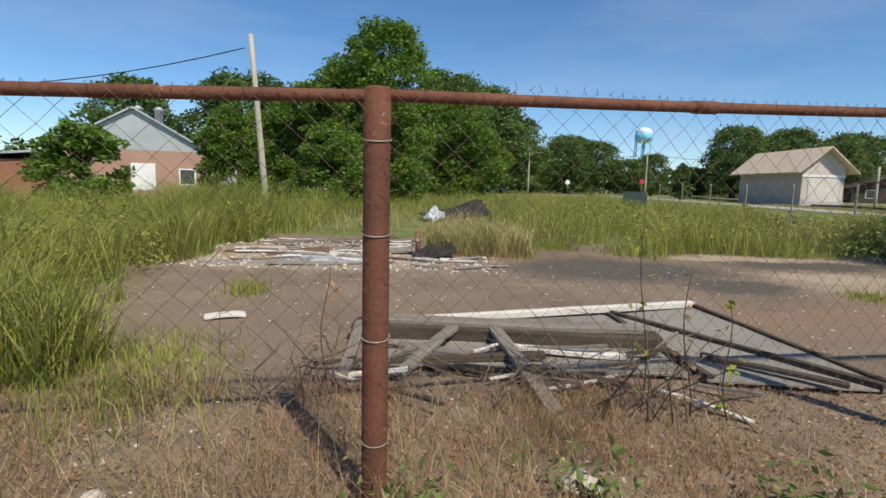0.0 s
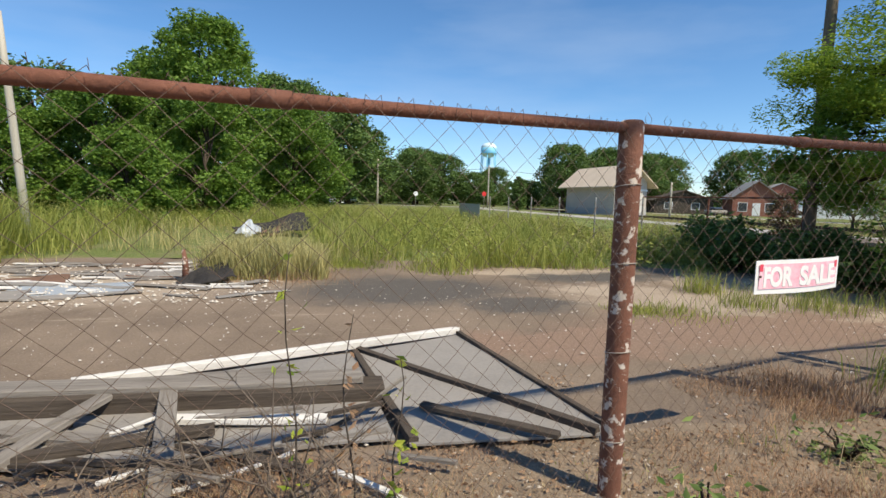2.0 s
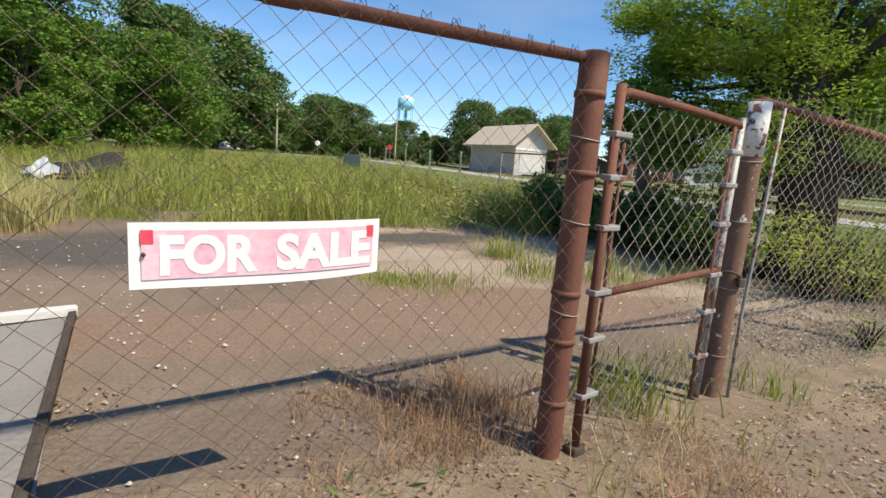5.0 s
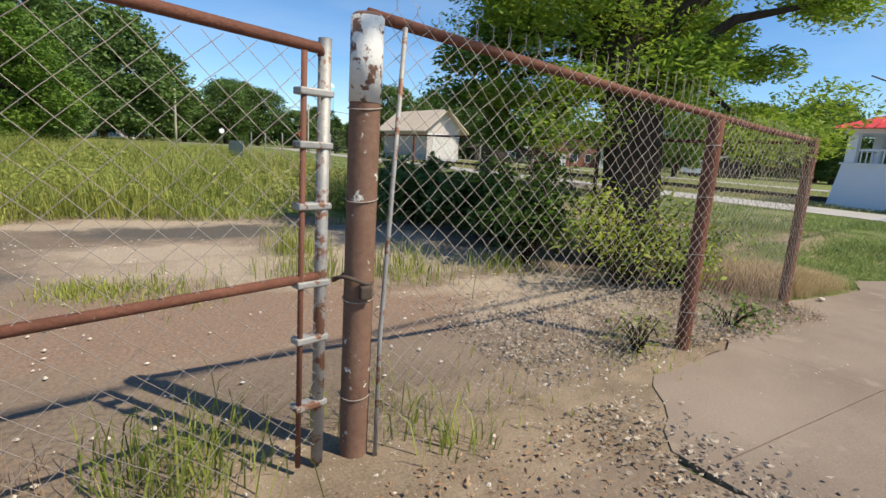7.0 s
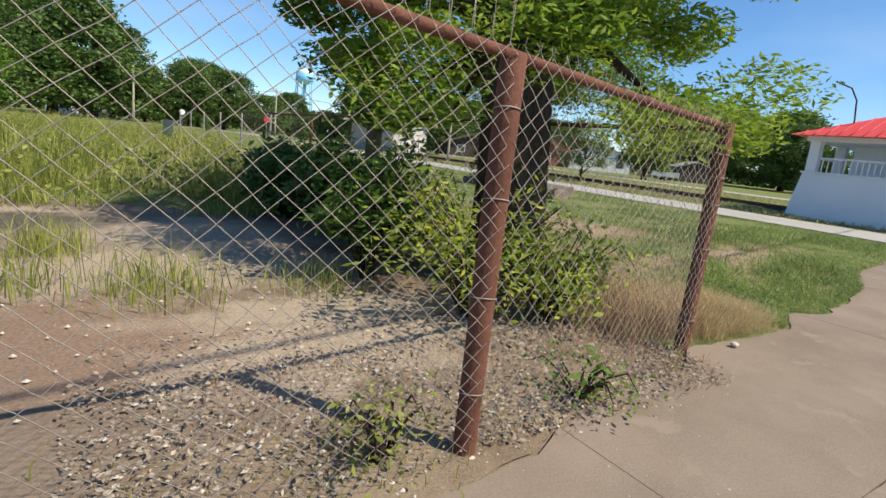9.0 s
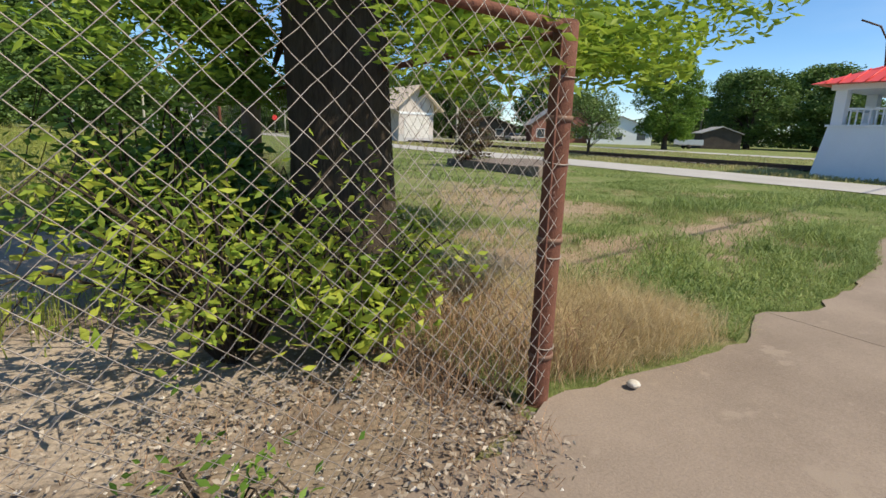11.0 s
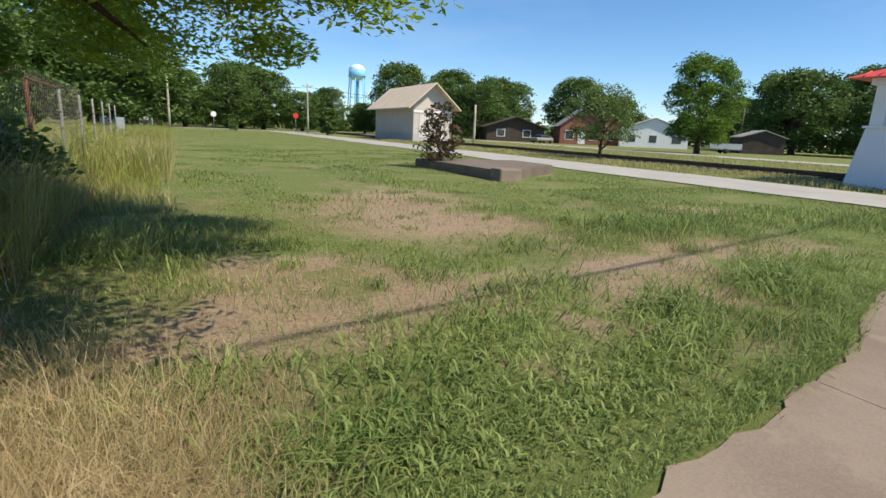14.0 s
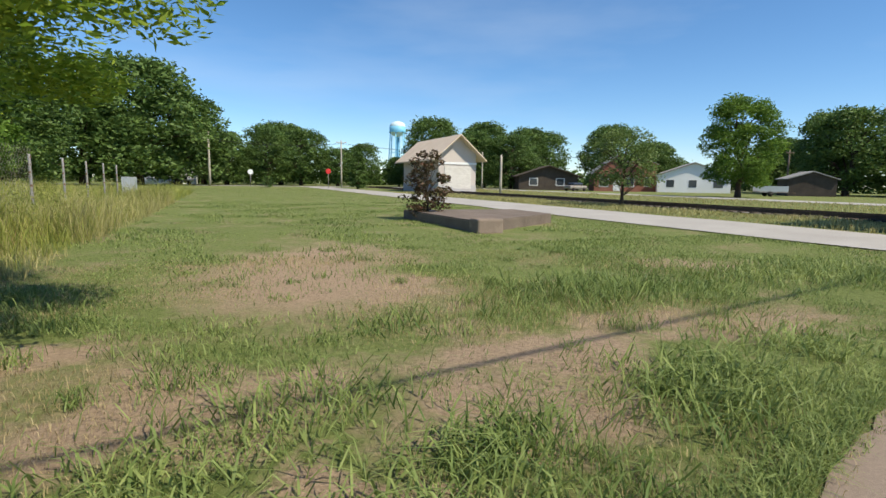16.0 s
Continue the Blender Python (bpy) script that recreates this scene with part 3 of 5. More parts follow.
def rail(a, b, z, radius=0.026, za=None):
    t = thing("top_rail", Matrix.Translation(a), "rusted steel top rail of the chain-link fence", "fence rail", "fence rails")
    d = b - a
    n = 14
    pts = [d * (i / n) + Vector((0, 0, (za or z) + (z - (za or z)) * i / n + 0.008 * math.sin(i / n * math.pi) * -1)) for i in range(n + 1)]
    part("pipe", tube("pipe", pts, radius, M_RUST, 12), None, t)
    part("sleeve", tube("sleeve", [d * 0.46 + Vector((0, 0, (za or z) + (z - (za or z)) * 0.46 - 0.008)), d * 0.5 + Vector((0, 0, (za or z) + (z - (za or z)) * 0.5 - 0.008))], radius + 0.005, M_RUST_PLAIN, 12), None, t)
    return t


post("fence_post", PM, 1.71, 0.056, M_RUST, "rusted steel fence post at dry verge")
post("fence_post", P0, 1.71, 0.056, M_RUST, "rusted steel fence post at dry verge")
post("fence_post", P1, 1.805, 0.056, M_RUST, "rust-red steel fence post with wire ties")
post("fence_post", P2, 1.915, 0.058, M_RUST_PAINT, "rusted fence post with flaking pale paint")
post("gate_post", P3, 1.98, 0.066, M_RUST_PLAIN, "thick smooth rusted gate post with clamp bands", lean=(-0.005, -0.008))
gp = post("gate_post", G2, 1.97, 0.066, M_RUST_GREY, "brown pipe gate post with white-painted top")
part("painted_top", tube("painted_top", [(0, 0, 1.62), (0, 0, 1.955)], 0.0685, M_WHITE_FLAKE, 20), None, gp, "flaking white paint")
part("chain", tube("chain", [(math.cos(w) * 0.085 - 0.03, math.sin(w) * 0.08, 0.87 + 0.02 * math.sin(2 * w)) for w in np.linspace(0, 2 * math.pi, 25)], 0.009, M_RAIL, 6), None, gp, "rusty chain")
part("padlock", box(-0.03, 0.025, -0.10, -0.07, 0.79, 0.85, 0.008), M_RAIL, gp, "rusty padlock")
for at, lab in ((R1, "rusted fence post beside leaf litter"), (R2, "rusted corner fence post beside dry grass")):
    p = post("fence_post", at, 1.83, 0.056, M_RUST, lab)
    if at is R2:
        part("tension_bar", box(-0.072, -0.062, -0.055, -0.045, 0.03, 1.8), M_RUST_PLAIN, p)
        for z in (0.25, 0.84, 1.4):
            part("clamp_band", tube("clamp_band", [(0, 0, z), (0, 0, z + 0.025)], 0.062, M_RUST_GREY, 16), None, p)
for z in (0.30, 0.62, 0.86, 1.43, 1.78):
    part("clamp_band", tube("clamp_band", [(P3.x - 0.008 * z, P3.y - 0.01 * z, z), (P3.x - 0.008 * z, P3.y - 0.01 * z, z + 0.028)], 0.072, M_RUST_PLAIN, 18), None,
         None).name = "clamp_band"
gate_post_one = [o for o in bpy.data.objects if o.name == "gate_post"][0]
for o in [o for o in bpy.data.objects if o.name.startswith("clamp_band") and o.parent is None]:
    o.parent = gate_post_one
    o.matrix_parent_inverse = Matrix.Translation(-P3)
rail(PM, P0, 1.68)
rail(P0, P1, 1.77, za=1.69)
rail(P1, P2, 1.88, za=1.775)
rail(P2, P3, 1.95, za=1.88)
rail(G2, R1, 1.82, za=1.97)
rail(R1, R2, 1.80, za=1.82)



def fabric(a, b, seed, low=0.04, high=1.86, side=-1, pitch=0.122, rise=0.0, wire=0.0016, metal=None):
    t = thing("chain_link_panel", pose(0, 0, 0), "weathered steel chain-link mesh hung on the fence", "chain-link mesh", "fence mesh panels")
    mesh, edge = link_fabric(a, b, side, low, high, pitch, wire, seed=seed, rise=rise, metal=metal)
    part("wire_mesh", mesh, None, t)
    tagged(part("barb_edge", edge, None, t), kind="stuff")
    return t


for i, (a, b, z0, z1) in enumerate(((PM, P0, 1.70, 1.70), (P0, P1, 1.70, 1.795), (P1, P2, 1.805, 1.905), (P2, P3, 1.905, 1.98), (G2 + (R1 - G2) * 0.02, R1, 2.0, 1.845), (R1, R2, 1.845, 1.83))):
    fabric(a, b, i, high=z0, rise=z1 / z0 - 1, pitch=0.122 if i < 4 else 0.104, wire=(0.0011 if i < 3 else 0.0012) if i < 4 else 0.0017, metal=M_WIRE_RUST if i < 4 else M_WIRE)

# side fence running back from the corner post
S_END = Vector((12.1, 31.0, 0))
side_posts = [R2.lerp(S_END, k / 9) for k in range(10)]
for k in range(1, 10):
    post("fence_post", side_posts[k], 1.75, 0.03, M_GALV if k > 3 else M_RUST, "grey steel line post among dry weeds" if k > 3 else "thin rusted line post in the weeds")
for k in range(4):
    rail(side_posts[k], side_posts[k + 1], 1.78, 0.02)
for k in range(5):
    fabric(side_posts[k], side_posts[k + 1], 20 + k, pitch=0.122 if k < 2 else 0.18)
t = thing("metal_sheet_fence", pose(12.0, 32.6, 0), "grey corrugated metal sheet leaning at the fence end", "metal sheet")
bm = bmesh.new()
for i in range(30):
    x0 = i * 0.15
    vs = [bm.verts.new(p) for p in ((0.03 * (i % 2), x0, 0), (0.03 * ((i + 1) % 2), x0 + 0.15, 0), (0.03 * ((i + 1) % 2), x0 + 0.15, 1.25), (0.03 * (i % 2), x0, 1.25))]
    bm.faces.new(vs)
s = part("sheet", bm, M_CORRUGATED, t)
s.modifiers.new("thickness", "SOLIDIFY").thickness = 0.01


def gate_leaf():
    """The narrow gate leaf: pipe frame with stiles, top and middle bars, mesh and clamps."""
    d = Vector((6.93, 4.16, 0)) - Vector((5.72, 3.86, 0))
    ang = math.degrees(math.atan2(d.y, d.x))
    t = thing("gate_leaf", pose(5.72, 3.84, 0, 0, 0, ang), "closed rusty pipe-frame gate with chain-link mesh", "gate")
    w = 1.25
    part("hinge_stile", tube("hinge_stile", [(0, 0, 0.03), (0, 0, 1.86)], 0.024, M_RUST_PLAIN, 12), None, t)
    part("latch_stile", tube("latch_stile", [(w, 0, 0.04), (w, 0, 1.84)], 0.026, M_GALV, 12), None, t, "grey pipe with rust")
    part("top_bar", tube("top_bar", [(0.0, 0, 1.80), (0.06, 0, 1.83), (w * 0.5, 0, 1.82), (w - 0.03, 0, 1.80), (w, 0, 1.77)], 0.022, M_RUST, 12), None, t)
    part("middle_bar", tube("middle_bar", [(0, 0, 0.86), (w, 0, 0.90)], 0.02, M_RUST, 12), None, t)
    part("brace_rod", tube("brace_rod", [(0.10, 0.02, 0.2), (0.11, 0.02, 1.6)], 0.009, M_RUST_PLAIN, 8), None, t)
    part("inner_stile", tube("inner_stile", [(w - 0.1, -0.01, 0.06), (w - 0.095, -0.01, 1.78)], 0.012, M_RUST_PLAIN, 10), None, t)
    for x in (0.0, w):
        for z in (0.32, 0.62, 0.86, 1.18, 1.42, 1.62):
            part("clamp", box(x - (0.035 if x == 0 else 0.12), x + (0.10 if x == 0 else 0.03), -0.03, 0.03, z, z + 0.028, 0.006), M_GALV, t, "grey steel clamp")
    part("wire_mesh", link_fabric(Vector((0.02, 0, 0)), Vector((w - 0.02, 0, 0)), -0.2, 0.12, 1.78, seed=40, ticks=False)[0], None, t)
    part("drop_foot", box(-0.045, 0.045, -0.04, 0.04, 0.0, 0.06, 0.015), M_RAIL, t)


gate_leaf()
t = thing("tension_pole", pose(7.20, 4.13, 0), "thin grey pole tied to the mesh beside the gate post", "pole")
part("rod", tube("rod", [(0, -0.03, -0.05), (0.005, -0.02, 0.6), (0.03, -0.02, 1.2), (0.06, -0.02, 1.93)], 0.011, M_GALV, 8), None, t)


def for_sale_sign():
    a, b = Vector((3.80, 3.49, 1.13)), Vector((4.535, 3.627, 1.14))
    d = b - a
    t = thing("for_sale_sign", pose(a.x, a.y, 0, 0, 0, math.degrees(math.atan2(d.y, d.x))), "faded red and white plastic FOR SALE sign wired to the fence", "sign")
    w, z0, z1 = d.length, 1.035, 1.225
    bm = bmesh.new()
    n = 16
    cols = []
    for i in range(n + 1):
        x = w * i / n
        y = 0.012 * math.sin(i / n * 5) - 0.004
        lift = 0.012 * math.sin(i / n * math.pi * 1.2 + 2.6) + 0.006 * i / n
        cols.append([bm.verts.new((x, y, z0 + lift + 0.01 * i / n)), bm.verts.new((x, y, z1 + lift * 0.4 + 0.012 * i / n))])
    for p, q in zip(cols, cols[1:]):
        bm.faces.new((p[0], q[0], q[1], p[1]))
    board = part("board", bm, M_SIGN_WHITE, t)
    board.modifiers.new("thickness", "SOLIDIFY").thickness = 0.003

    def panel(name, x0, x1, za, zb, m, off):
        bm = bmesh.new()
        k = 14
        prev = None
        for i in range(k + 1):
            x = x0 + (x1 - x0) * i / k
            u = x / w
            y = 0.012 * math.sin(u * 5) - 0.004 - off
            lift = 0.012 * math.sin(u * math.pi * 1.2 + 2.6) + 0.006 * u
            cur = [bm.verts.new((x, y, za + lift * 0.7 + 0.011 * u)), bm.verts.new((x, y, zb + lift * 0.5 + 0.012 * u))]
            if prev:
                bm.faces.new((prev[0], cur[0], cur[1], prev[1]))
            prev = cur
        return part(name, bm, m, t)

    panel("red_field", 0.03, w - 0.025, z0 + 0.028, z1 - 0.022, M_SIGN_PINK, 0.004)
    panel("red_corner", 0.028, 0.06, z1 - 0.06, z1 - 0.02, M_SIGN_RED, 0.006)
    panel("red_corner", w - 0.05, w - 0.025, z1 - 0.06, z1 - 0.02, M_SIGN_RED, 0.006)
    for x in (0.035, w - 0.03):
        part("screw", tube("screw", [(x, -0.006, 1.14), (x, -0.014, 1.14)], 0.006, M_RAIL, 8), None, t)
    for word, x0, wide in (("FOR", 0.075, 0.27), ("SALE", 0.40, 0.315)):
        cu = bpy.data.curves.new("lettering", "FONT")
        cu.body, cu.size, cu.extrude, cu.offset = word, 0.15, 0.0008, 0.0065
        tmp = bpy.data.objects.new("lettering_tmp", cu)
        scene.collection.objects.link(tmp)
        dg = bpy.context.evaluated_depsgraph_get()
        me = bpy.data.meshes.new_from_object(tmp.evaluated_get(dg))
        bpy.data.objects.remove(tmp)
        me.materials.clear()
        me.materials.append(M_SIGN_WHITE)
        xs = [v.co.x for v in me.vertices]
        lo, span = min(xs), max(xs) - min(xs)
        for v in me.vertices:
            x = x0 + (v.co.x - lo) / span * wide
            u = x / w
            lift = 0.012 * math.sin(u * math.pi * 1.2 + 2.6) + 0.006 * u
            y = 0.012 * math.sin(u * 5) - 0.004 - 0.0052 - v.co.z
            v.co = Vector((x, y, z0 + 0.045 + v.co.y + lift * 0.6 + 0.011 * u))
        part("lettering", me, None, t, "white letters " + word)


for_sale_sign()


# ---- timber and debris in the lot ----
def plank(name, a, b, width, thick, material, label, category="plank", seed=0, z0=None, z1=None, warp=0.01):
    """A weathered plank from a to b, lying on the ground or propped, with worn, uneven edges."""
    a, b = Vector((*a, z0 if z0 is not None else 0.006)), Vector((*b, z1 if z1 is not None else (z0 if z0 is not None else 0.006)))
    d = b - a
    L = d.length
    rng = random.Random(seed)
    bm = bmesh.new()
    n = max(4, int(L / 0.25))
    rings = []
    for i in range(n + 1):
        x = L * i / n + (rng.uniform(-0.03, 0.03) if i in (0, n) else 0)
        w = width * (1 + rng.uniform(-0.05, 0.05)) / 2
        k = warp * math.sin(i / n * 4 + seed)
        c = min(w, thick) * 0.12
        rings.append([bm.verts.new((x + rng.uniform(-0.006, 0.006), y, max(z, -0.01) + k + warp)) for y, z in
                      ((-w + c, 0), (w - c, 0), (w, c), (w, thick - c), (w - c, thick + rng.uniform(-0.004, 0.004)), (-w + c, thick), (-w, thick - c), (-w, c))])
    for p, q in zip(rings, rings[1:]):
        for k in range(8):
            bm.faces.new((p[k], p[(k + 1) % 8], q[(k + 1) % 8], q[k]))
    bm.faces.new(rings[0][::-1])
    bm.faces.new(rings[-1])
    ob = part(name, bm, material)
    ob.matrix_world = Matrix.Translation(a) @ d.to_track_quat("X", "Z").to_matrix().to_4x4()
    return tagged(ob, label, category)


def fallen_panel():
    """A fallen framed panel: grey sheets with battens and a white edge board."""
    t = thing("fallen_wall_panel", pose(0, 0, 0.02), "fallen grey framed panel with white edge board on asphalt", "wall panel")
    for k, pts in enumerate(([(-0.6, 5.25), (1.85, 6.02), (1.95, 4.2), (-0.35, 4.25)], [(1.9, 6.03), (3.0, 6.5), (3.4, 4.0), (2.02, 4.1)])):
        bm = bmesh.new()
        f = bm.faces.new([bm.verts.new((x, y, 0.03 + 0.005 * k)) for x, y in pts])
        bmesh.ops.subdivide_edges(bm, edges=bm.edges[:], cuts=5, use_grid_fill=True)
        for v in bm.verts:
            v.co.z += 0.012 * noise.noise(Vector((v.co.x * 1.5, v.co.y * 1.5, 2)))
        s = part("sheet", bm, M_PLY, t)
        s.modifiers.new("thickness", "SOLIDIFY").thickness = 0.015
    for a, b, w, h, m, lab in (((-0.3, 5.50), (3.04, 6.60), 0.10, 0.07, M_BOARD_WHITE, "peeling white edge board"), ((1.90, 6.05), (3.22, 4.02), 0.06, 0.06, M_WOOD_DARK, "dark batten"),
                               ((3.02, 6.52), (3.36, 3.98), 0.05, 0.05, M_WOOD_DARK, "dark batten"), ((1.86, 6.0), (2.05, 4.1), 0.06, 0.05, M_WOOD_DARK, "dark batten")):
        ob = plank("batten", a, b, w, h, m, lab, seed=int(a[0] * 9), z0=0.03, warp=0.004)
        del ob["category"]
        ob.parent = t
        ob.matrix_parent_inverse = Matrix.Translation((0, 0, -0.02))


fallen_panel()
plank("timber_beam", (-0.72, 5.06), (1.95, 4.93), 0.26, 0.15, M_WOOD_DARK, "thick dark rotten timber beam", "timber beam", 1)
plank("timber_beam", (-0.68, 5.08), (1.80, 4.98), 0.22, 0.045, M_WOOD, "weathered grey timber lying on a beam", "timber beam", 2, z0=0.155)
plank("timber_beam", (-0.55, 5.22), (1.30, 5.28), 0.16, 0.09, M_WOOD, "weathered grey split timber", "timber beam", 3, z0=0.06)
for k, (a, b, w, h, m, z0, z1) in enumerate((
        ((-0.68, 5.0), (-0.62, 3.85), 0.09, 0.05, M_WOOD, 0.14, 0.01), ((-0.62, 4.25), (0.9, 4.45), 0.08, 0.05, M_WOOD_DARK, 0.02, 0.05),
        ((0.52, 4.95), (0.80, 3.50), 0.11, 0.04, M_WOOD, 0.14, 0.01), ((0.15, 4.9), (-0.25, 4.05), 0.10, 0.04, M_WOOD, 0.13, 0.01),
        ((0.6, 4.62), (1.55, 4.50), 0.09, 0.04, M_BOARD_WHITE, 0.06, 0.06), ((0.9, 4.15), (1.9, 4.3), 0.05, 0.03, M_WOOD, 0.03, 0.03),
        ((-0.3, 4.7), (0.3, 4.4), 0.12, 0.05, M_WOOD, 0.03, 0.05), ((2.2, 4.6), (2.9, 3.95), 0.07, 0.03, M_WOOD_DARK, 0.07, 0.07),
        ((0.7, 4.35), (1.4, 3.95), 0.08, 0.03, M_WOOD_DARK, 0.02, 0.02))):
    plank("loose_plank", a, b, w, h, m, "loose weathered plank fallen from the timber pile", "plank", 10 + k, z0, z1)
rng_s = random.Random(19)
for k in range(22):
    x, y, a, L = rng_s.uniform(-0.9, 2.4), rng_s.uniform(3.75, 4.75), rng_s.uniform(-0.9, 0.9), rng_s.uniform(0.25, 0.9)
    plank("loose_stick", (x, y), (x + L * math.cos(a), y + L * math.sin(a)), rng_s.uniform(0.015, 0.05), rng_s.uniform(0.012, 0.03), rng_s.choice((M_WOOD, M_WOOD, M_WOOD_DARK, M_BOARD_WHITE)),
          "splintered stick lying before the timber pile", "stick", 300 + k, rng_s.uniform(0.02, 0.06), rng_s.uniform(0.02, 0.16))
part_white = plank("scrap_board", (-2.35, 5.55), (-2.0, 5.7), 0.16, 0.03, M_BOARD_WHITE, "small white scrap lying on the asphalt", "scrap", 31)


def crumpled(name, x, y, rot, w, d, h, material, label, category, seed, cuts=5, base=0.0):
    """A bent, crumpled sheet resting on the ground."""
    bm = bmesh.new()
    bmesh.ops.create_grid(bm, x_segments=cuts * 2, y_segments=cuts, size=0.5)
    for v in bm.verts:
        u, q = v.co.x + 0.5, v.co.y + 0.5
        z = h * (0.25 + 0.75 * u) * (0.4 + 0.6 * q) + 0.3 * h * noise.noise(Vector((u * 3, q * 3, seed)))
        v.co = Vector((v.co.x * w + 0.1 * w * noise.noise(Vector((q * 4, seed, 0))), v.co.y * d, max(0.012, z + base)))
    ob = part(name, bm, material)
    ob.matrix_world = pose(x, y, 0, 0, 0, rot)
    ob.modifiers.new("thickness", "SOLIDIFY").thickness = 0.02
    return tagged(ob, label, category)


t = thing("scrap_sheet_heap", pose(0.0, 21.0, 0), "heap of bent black roofing sheet propped on debris", "scrap heap")
for (nm, x, y, rot, w, d, h, m, sd) in (("black_sheet", 0.2, 0, 12, 2.6, 1.4, 0.85, M_BLACK, 1), ("grey_sheet", -0.55, -0.55, 60, 0.8, 0.6, 0.6, M_CORRUGATED, 2), ("red_sheet", 0.15, -0.5, 20, 0.8, 0.5, 0.40, M_RED, 3)):
    ob = crumpled(nm, x, y, rot, w, d, h, m, "", "", sd)
    ob.parent = t
crumpled("crumpled_black_tarp", -0.2, 10.45, 25, 0.8, 0.6, 0.32, M_BLACK, "crumpled black tar sheet lying on rubble", "tarp", 7)
t = thing("broken_stake", pose(-0.55, 10.6, 0), "broken rusty stub standing in rubble", "stub")
part("stub", tube("stub", [(0, 0, -0.05), (0.01, 0, 0.3), (-0.02, 0, 0.55)], [0.06, 0.05, 0.03], M_RUST_PAINT, 8), None, t)
rng_d = random.Random(8)
for k in range(60):
    x, y = rng_d.uniform(-4.5, 0.2), rng_d.uniform(8.9, 13.2)
    w, L = rng_d.uniform(0.05, 0.2), rng_d.uniform(0.3, 1.5)
    a = rng_d.uniform(-0.5, 0.5)
    m = rng_d.choice((M_BOARD_WHITE, M_WOOD, M_PLY, M_BOARD_WHITE, M_RED, M_PLY))
    plank("debris_board", (x, y), (x + L * math.cos(a), y + L * math.sin(a)), w, rng_d.uniform(0.008, 0.03), m, "broken board lying in the rubble strip", "debris board", 100 + k,
          rng_d.uniform(0.006, 0.015), rng_d.uniform(0.006, 0.03))
crumpled("fallen_metal_sheet", -2.0, 9.9, 5, 1.6, 0.8, 0.05, M_CORRUGATED, "flat grey metal sheet lying on the rubble", "metal sheet", 9)
crumpled("fallen_metal_sheet", -0.9, 11.3, -8, 2.2, 0.9, 0.06, M_PLY, "flat weathered grey sheet lying on the rubble", "metal sheet", 11)
crumpled("fallen_metal_sheet", -3.3, 9.4, 8, 1.9, 0.5, 0.05, M_PLY, "flat weathered grey sheet lying on the rubble", "metal sheet", 12)
crumpled("fallen_metal_sheet", -2.9, 10.6, 15, 1.2, 0.7, 0.08, M_RED, "rusty red metal sheet lying on the rubble", "metal sheet", 10)


def stones():
    """Pebbles and mortar crumbs on the lot and along the fence foot."""
    rng = np.random.default_rng(5)
    pts = np.concatenate([scatter(rng, 1500, -5, 1, 8.6, 12.8), scatter(rng, 1500, -6, 8.4, 1.4, 3.6), scatter(rng, 2600, -4, 11.5, 3.6, 10), scatter(rng, 900, 8.4, 12.4, 4.2, 5.6)])
    V, F = [], []
    for x, y in pts:
        s = float(rng.uniform(0.15, 1.0) ** 3 * 0.016 + 0.003) * (2.2 if y > 8.6 and x < 1 else 1)
        o = len(V)
        j = rng.uniform(0.6, 1.3, 6) * s
        V += [(x + j[0], y, 0.02), (x, y + j[1], 0.02), (x - j[2], y, 0.02), (x, y - j[3], 0.02), (x, y, 0.02 + j[4] * 0.8)]
        F += [(o, o + 1, o + 4), (o + 1, o + 2, o + 4), (o + 2, o + 3, o + 4), (o + 3, o, o + 4)]
    tagged(part("pebbles", mesh_of("pebbles", V, F, M_STONE)), "scattered pale pebbles and mortar crumbs", "pebbles", kind="stuff")


stones()
for k, (x, y, s) in enumerate(((0.23, 2.35, 0.07), (-0.9, 2.3, 0.05), (0.75, 2.7, 0.09), (13.1, 4.72, 0.035), (-1.4, 2.5, 0.05))):
    bm = bmesh.new()
    bmesh.ops.create_icosphere(bm, subdivisions=2, radius=s)
    for v in bm.verts:
        v.co *= 1 + 0.3 * noise.noise(v.co * 14 + Vector((k, 0, 0)))
        v.co.z = v.co.z * 0.6 + s * 0.4
    ob = part("rock", bm, M_STONE)
    ob.location = (x, y, 0.022)
    tagged(ob, "pale rock lying at the fence foot", "rock")


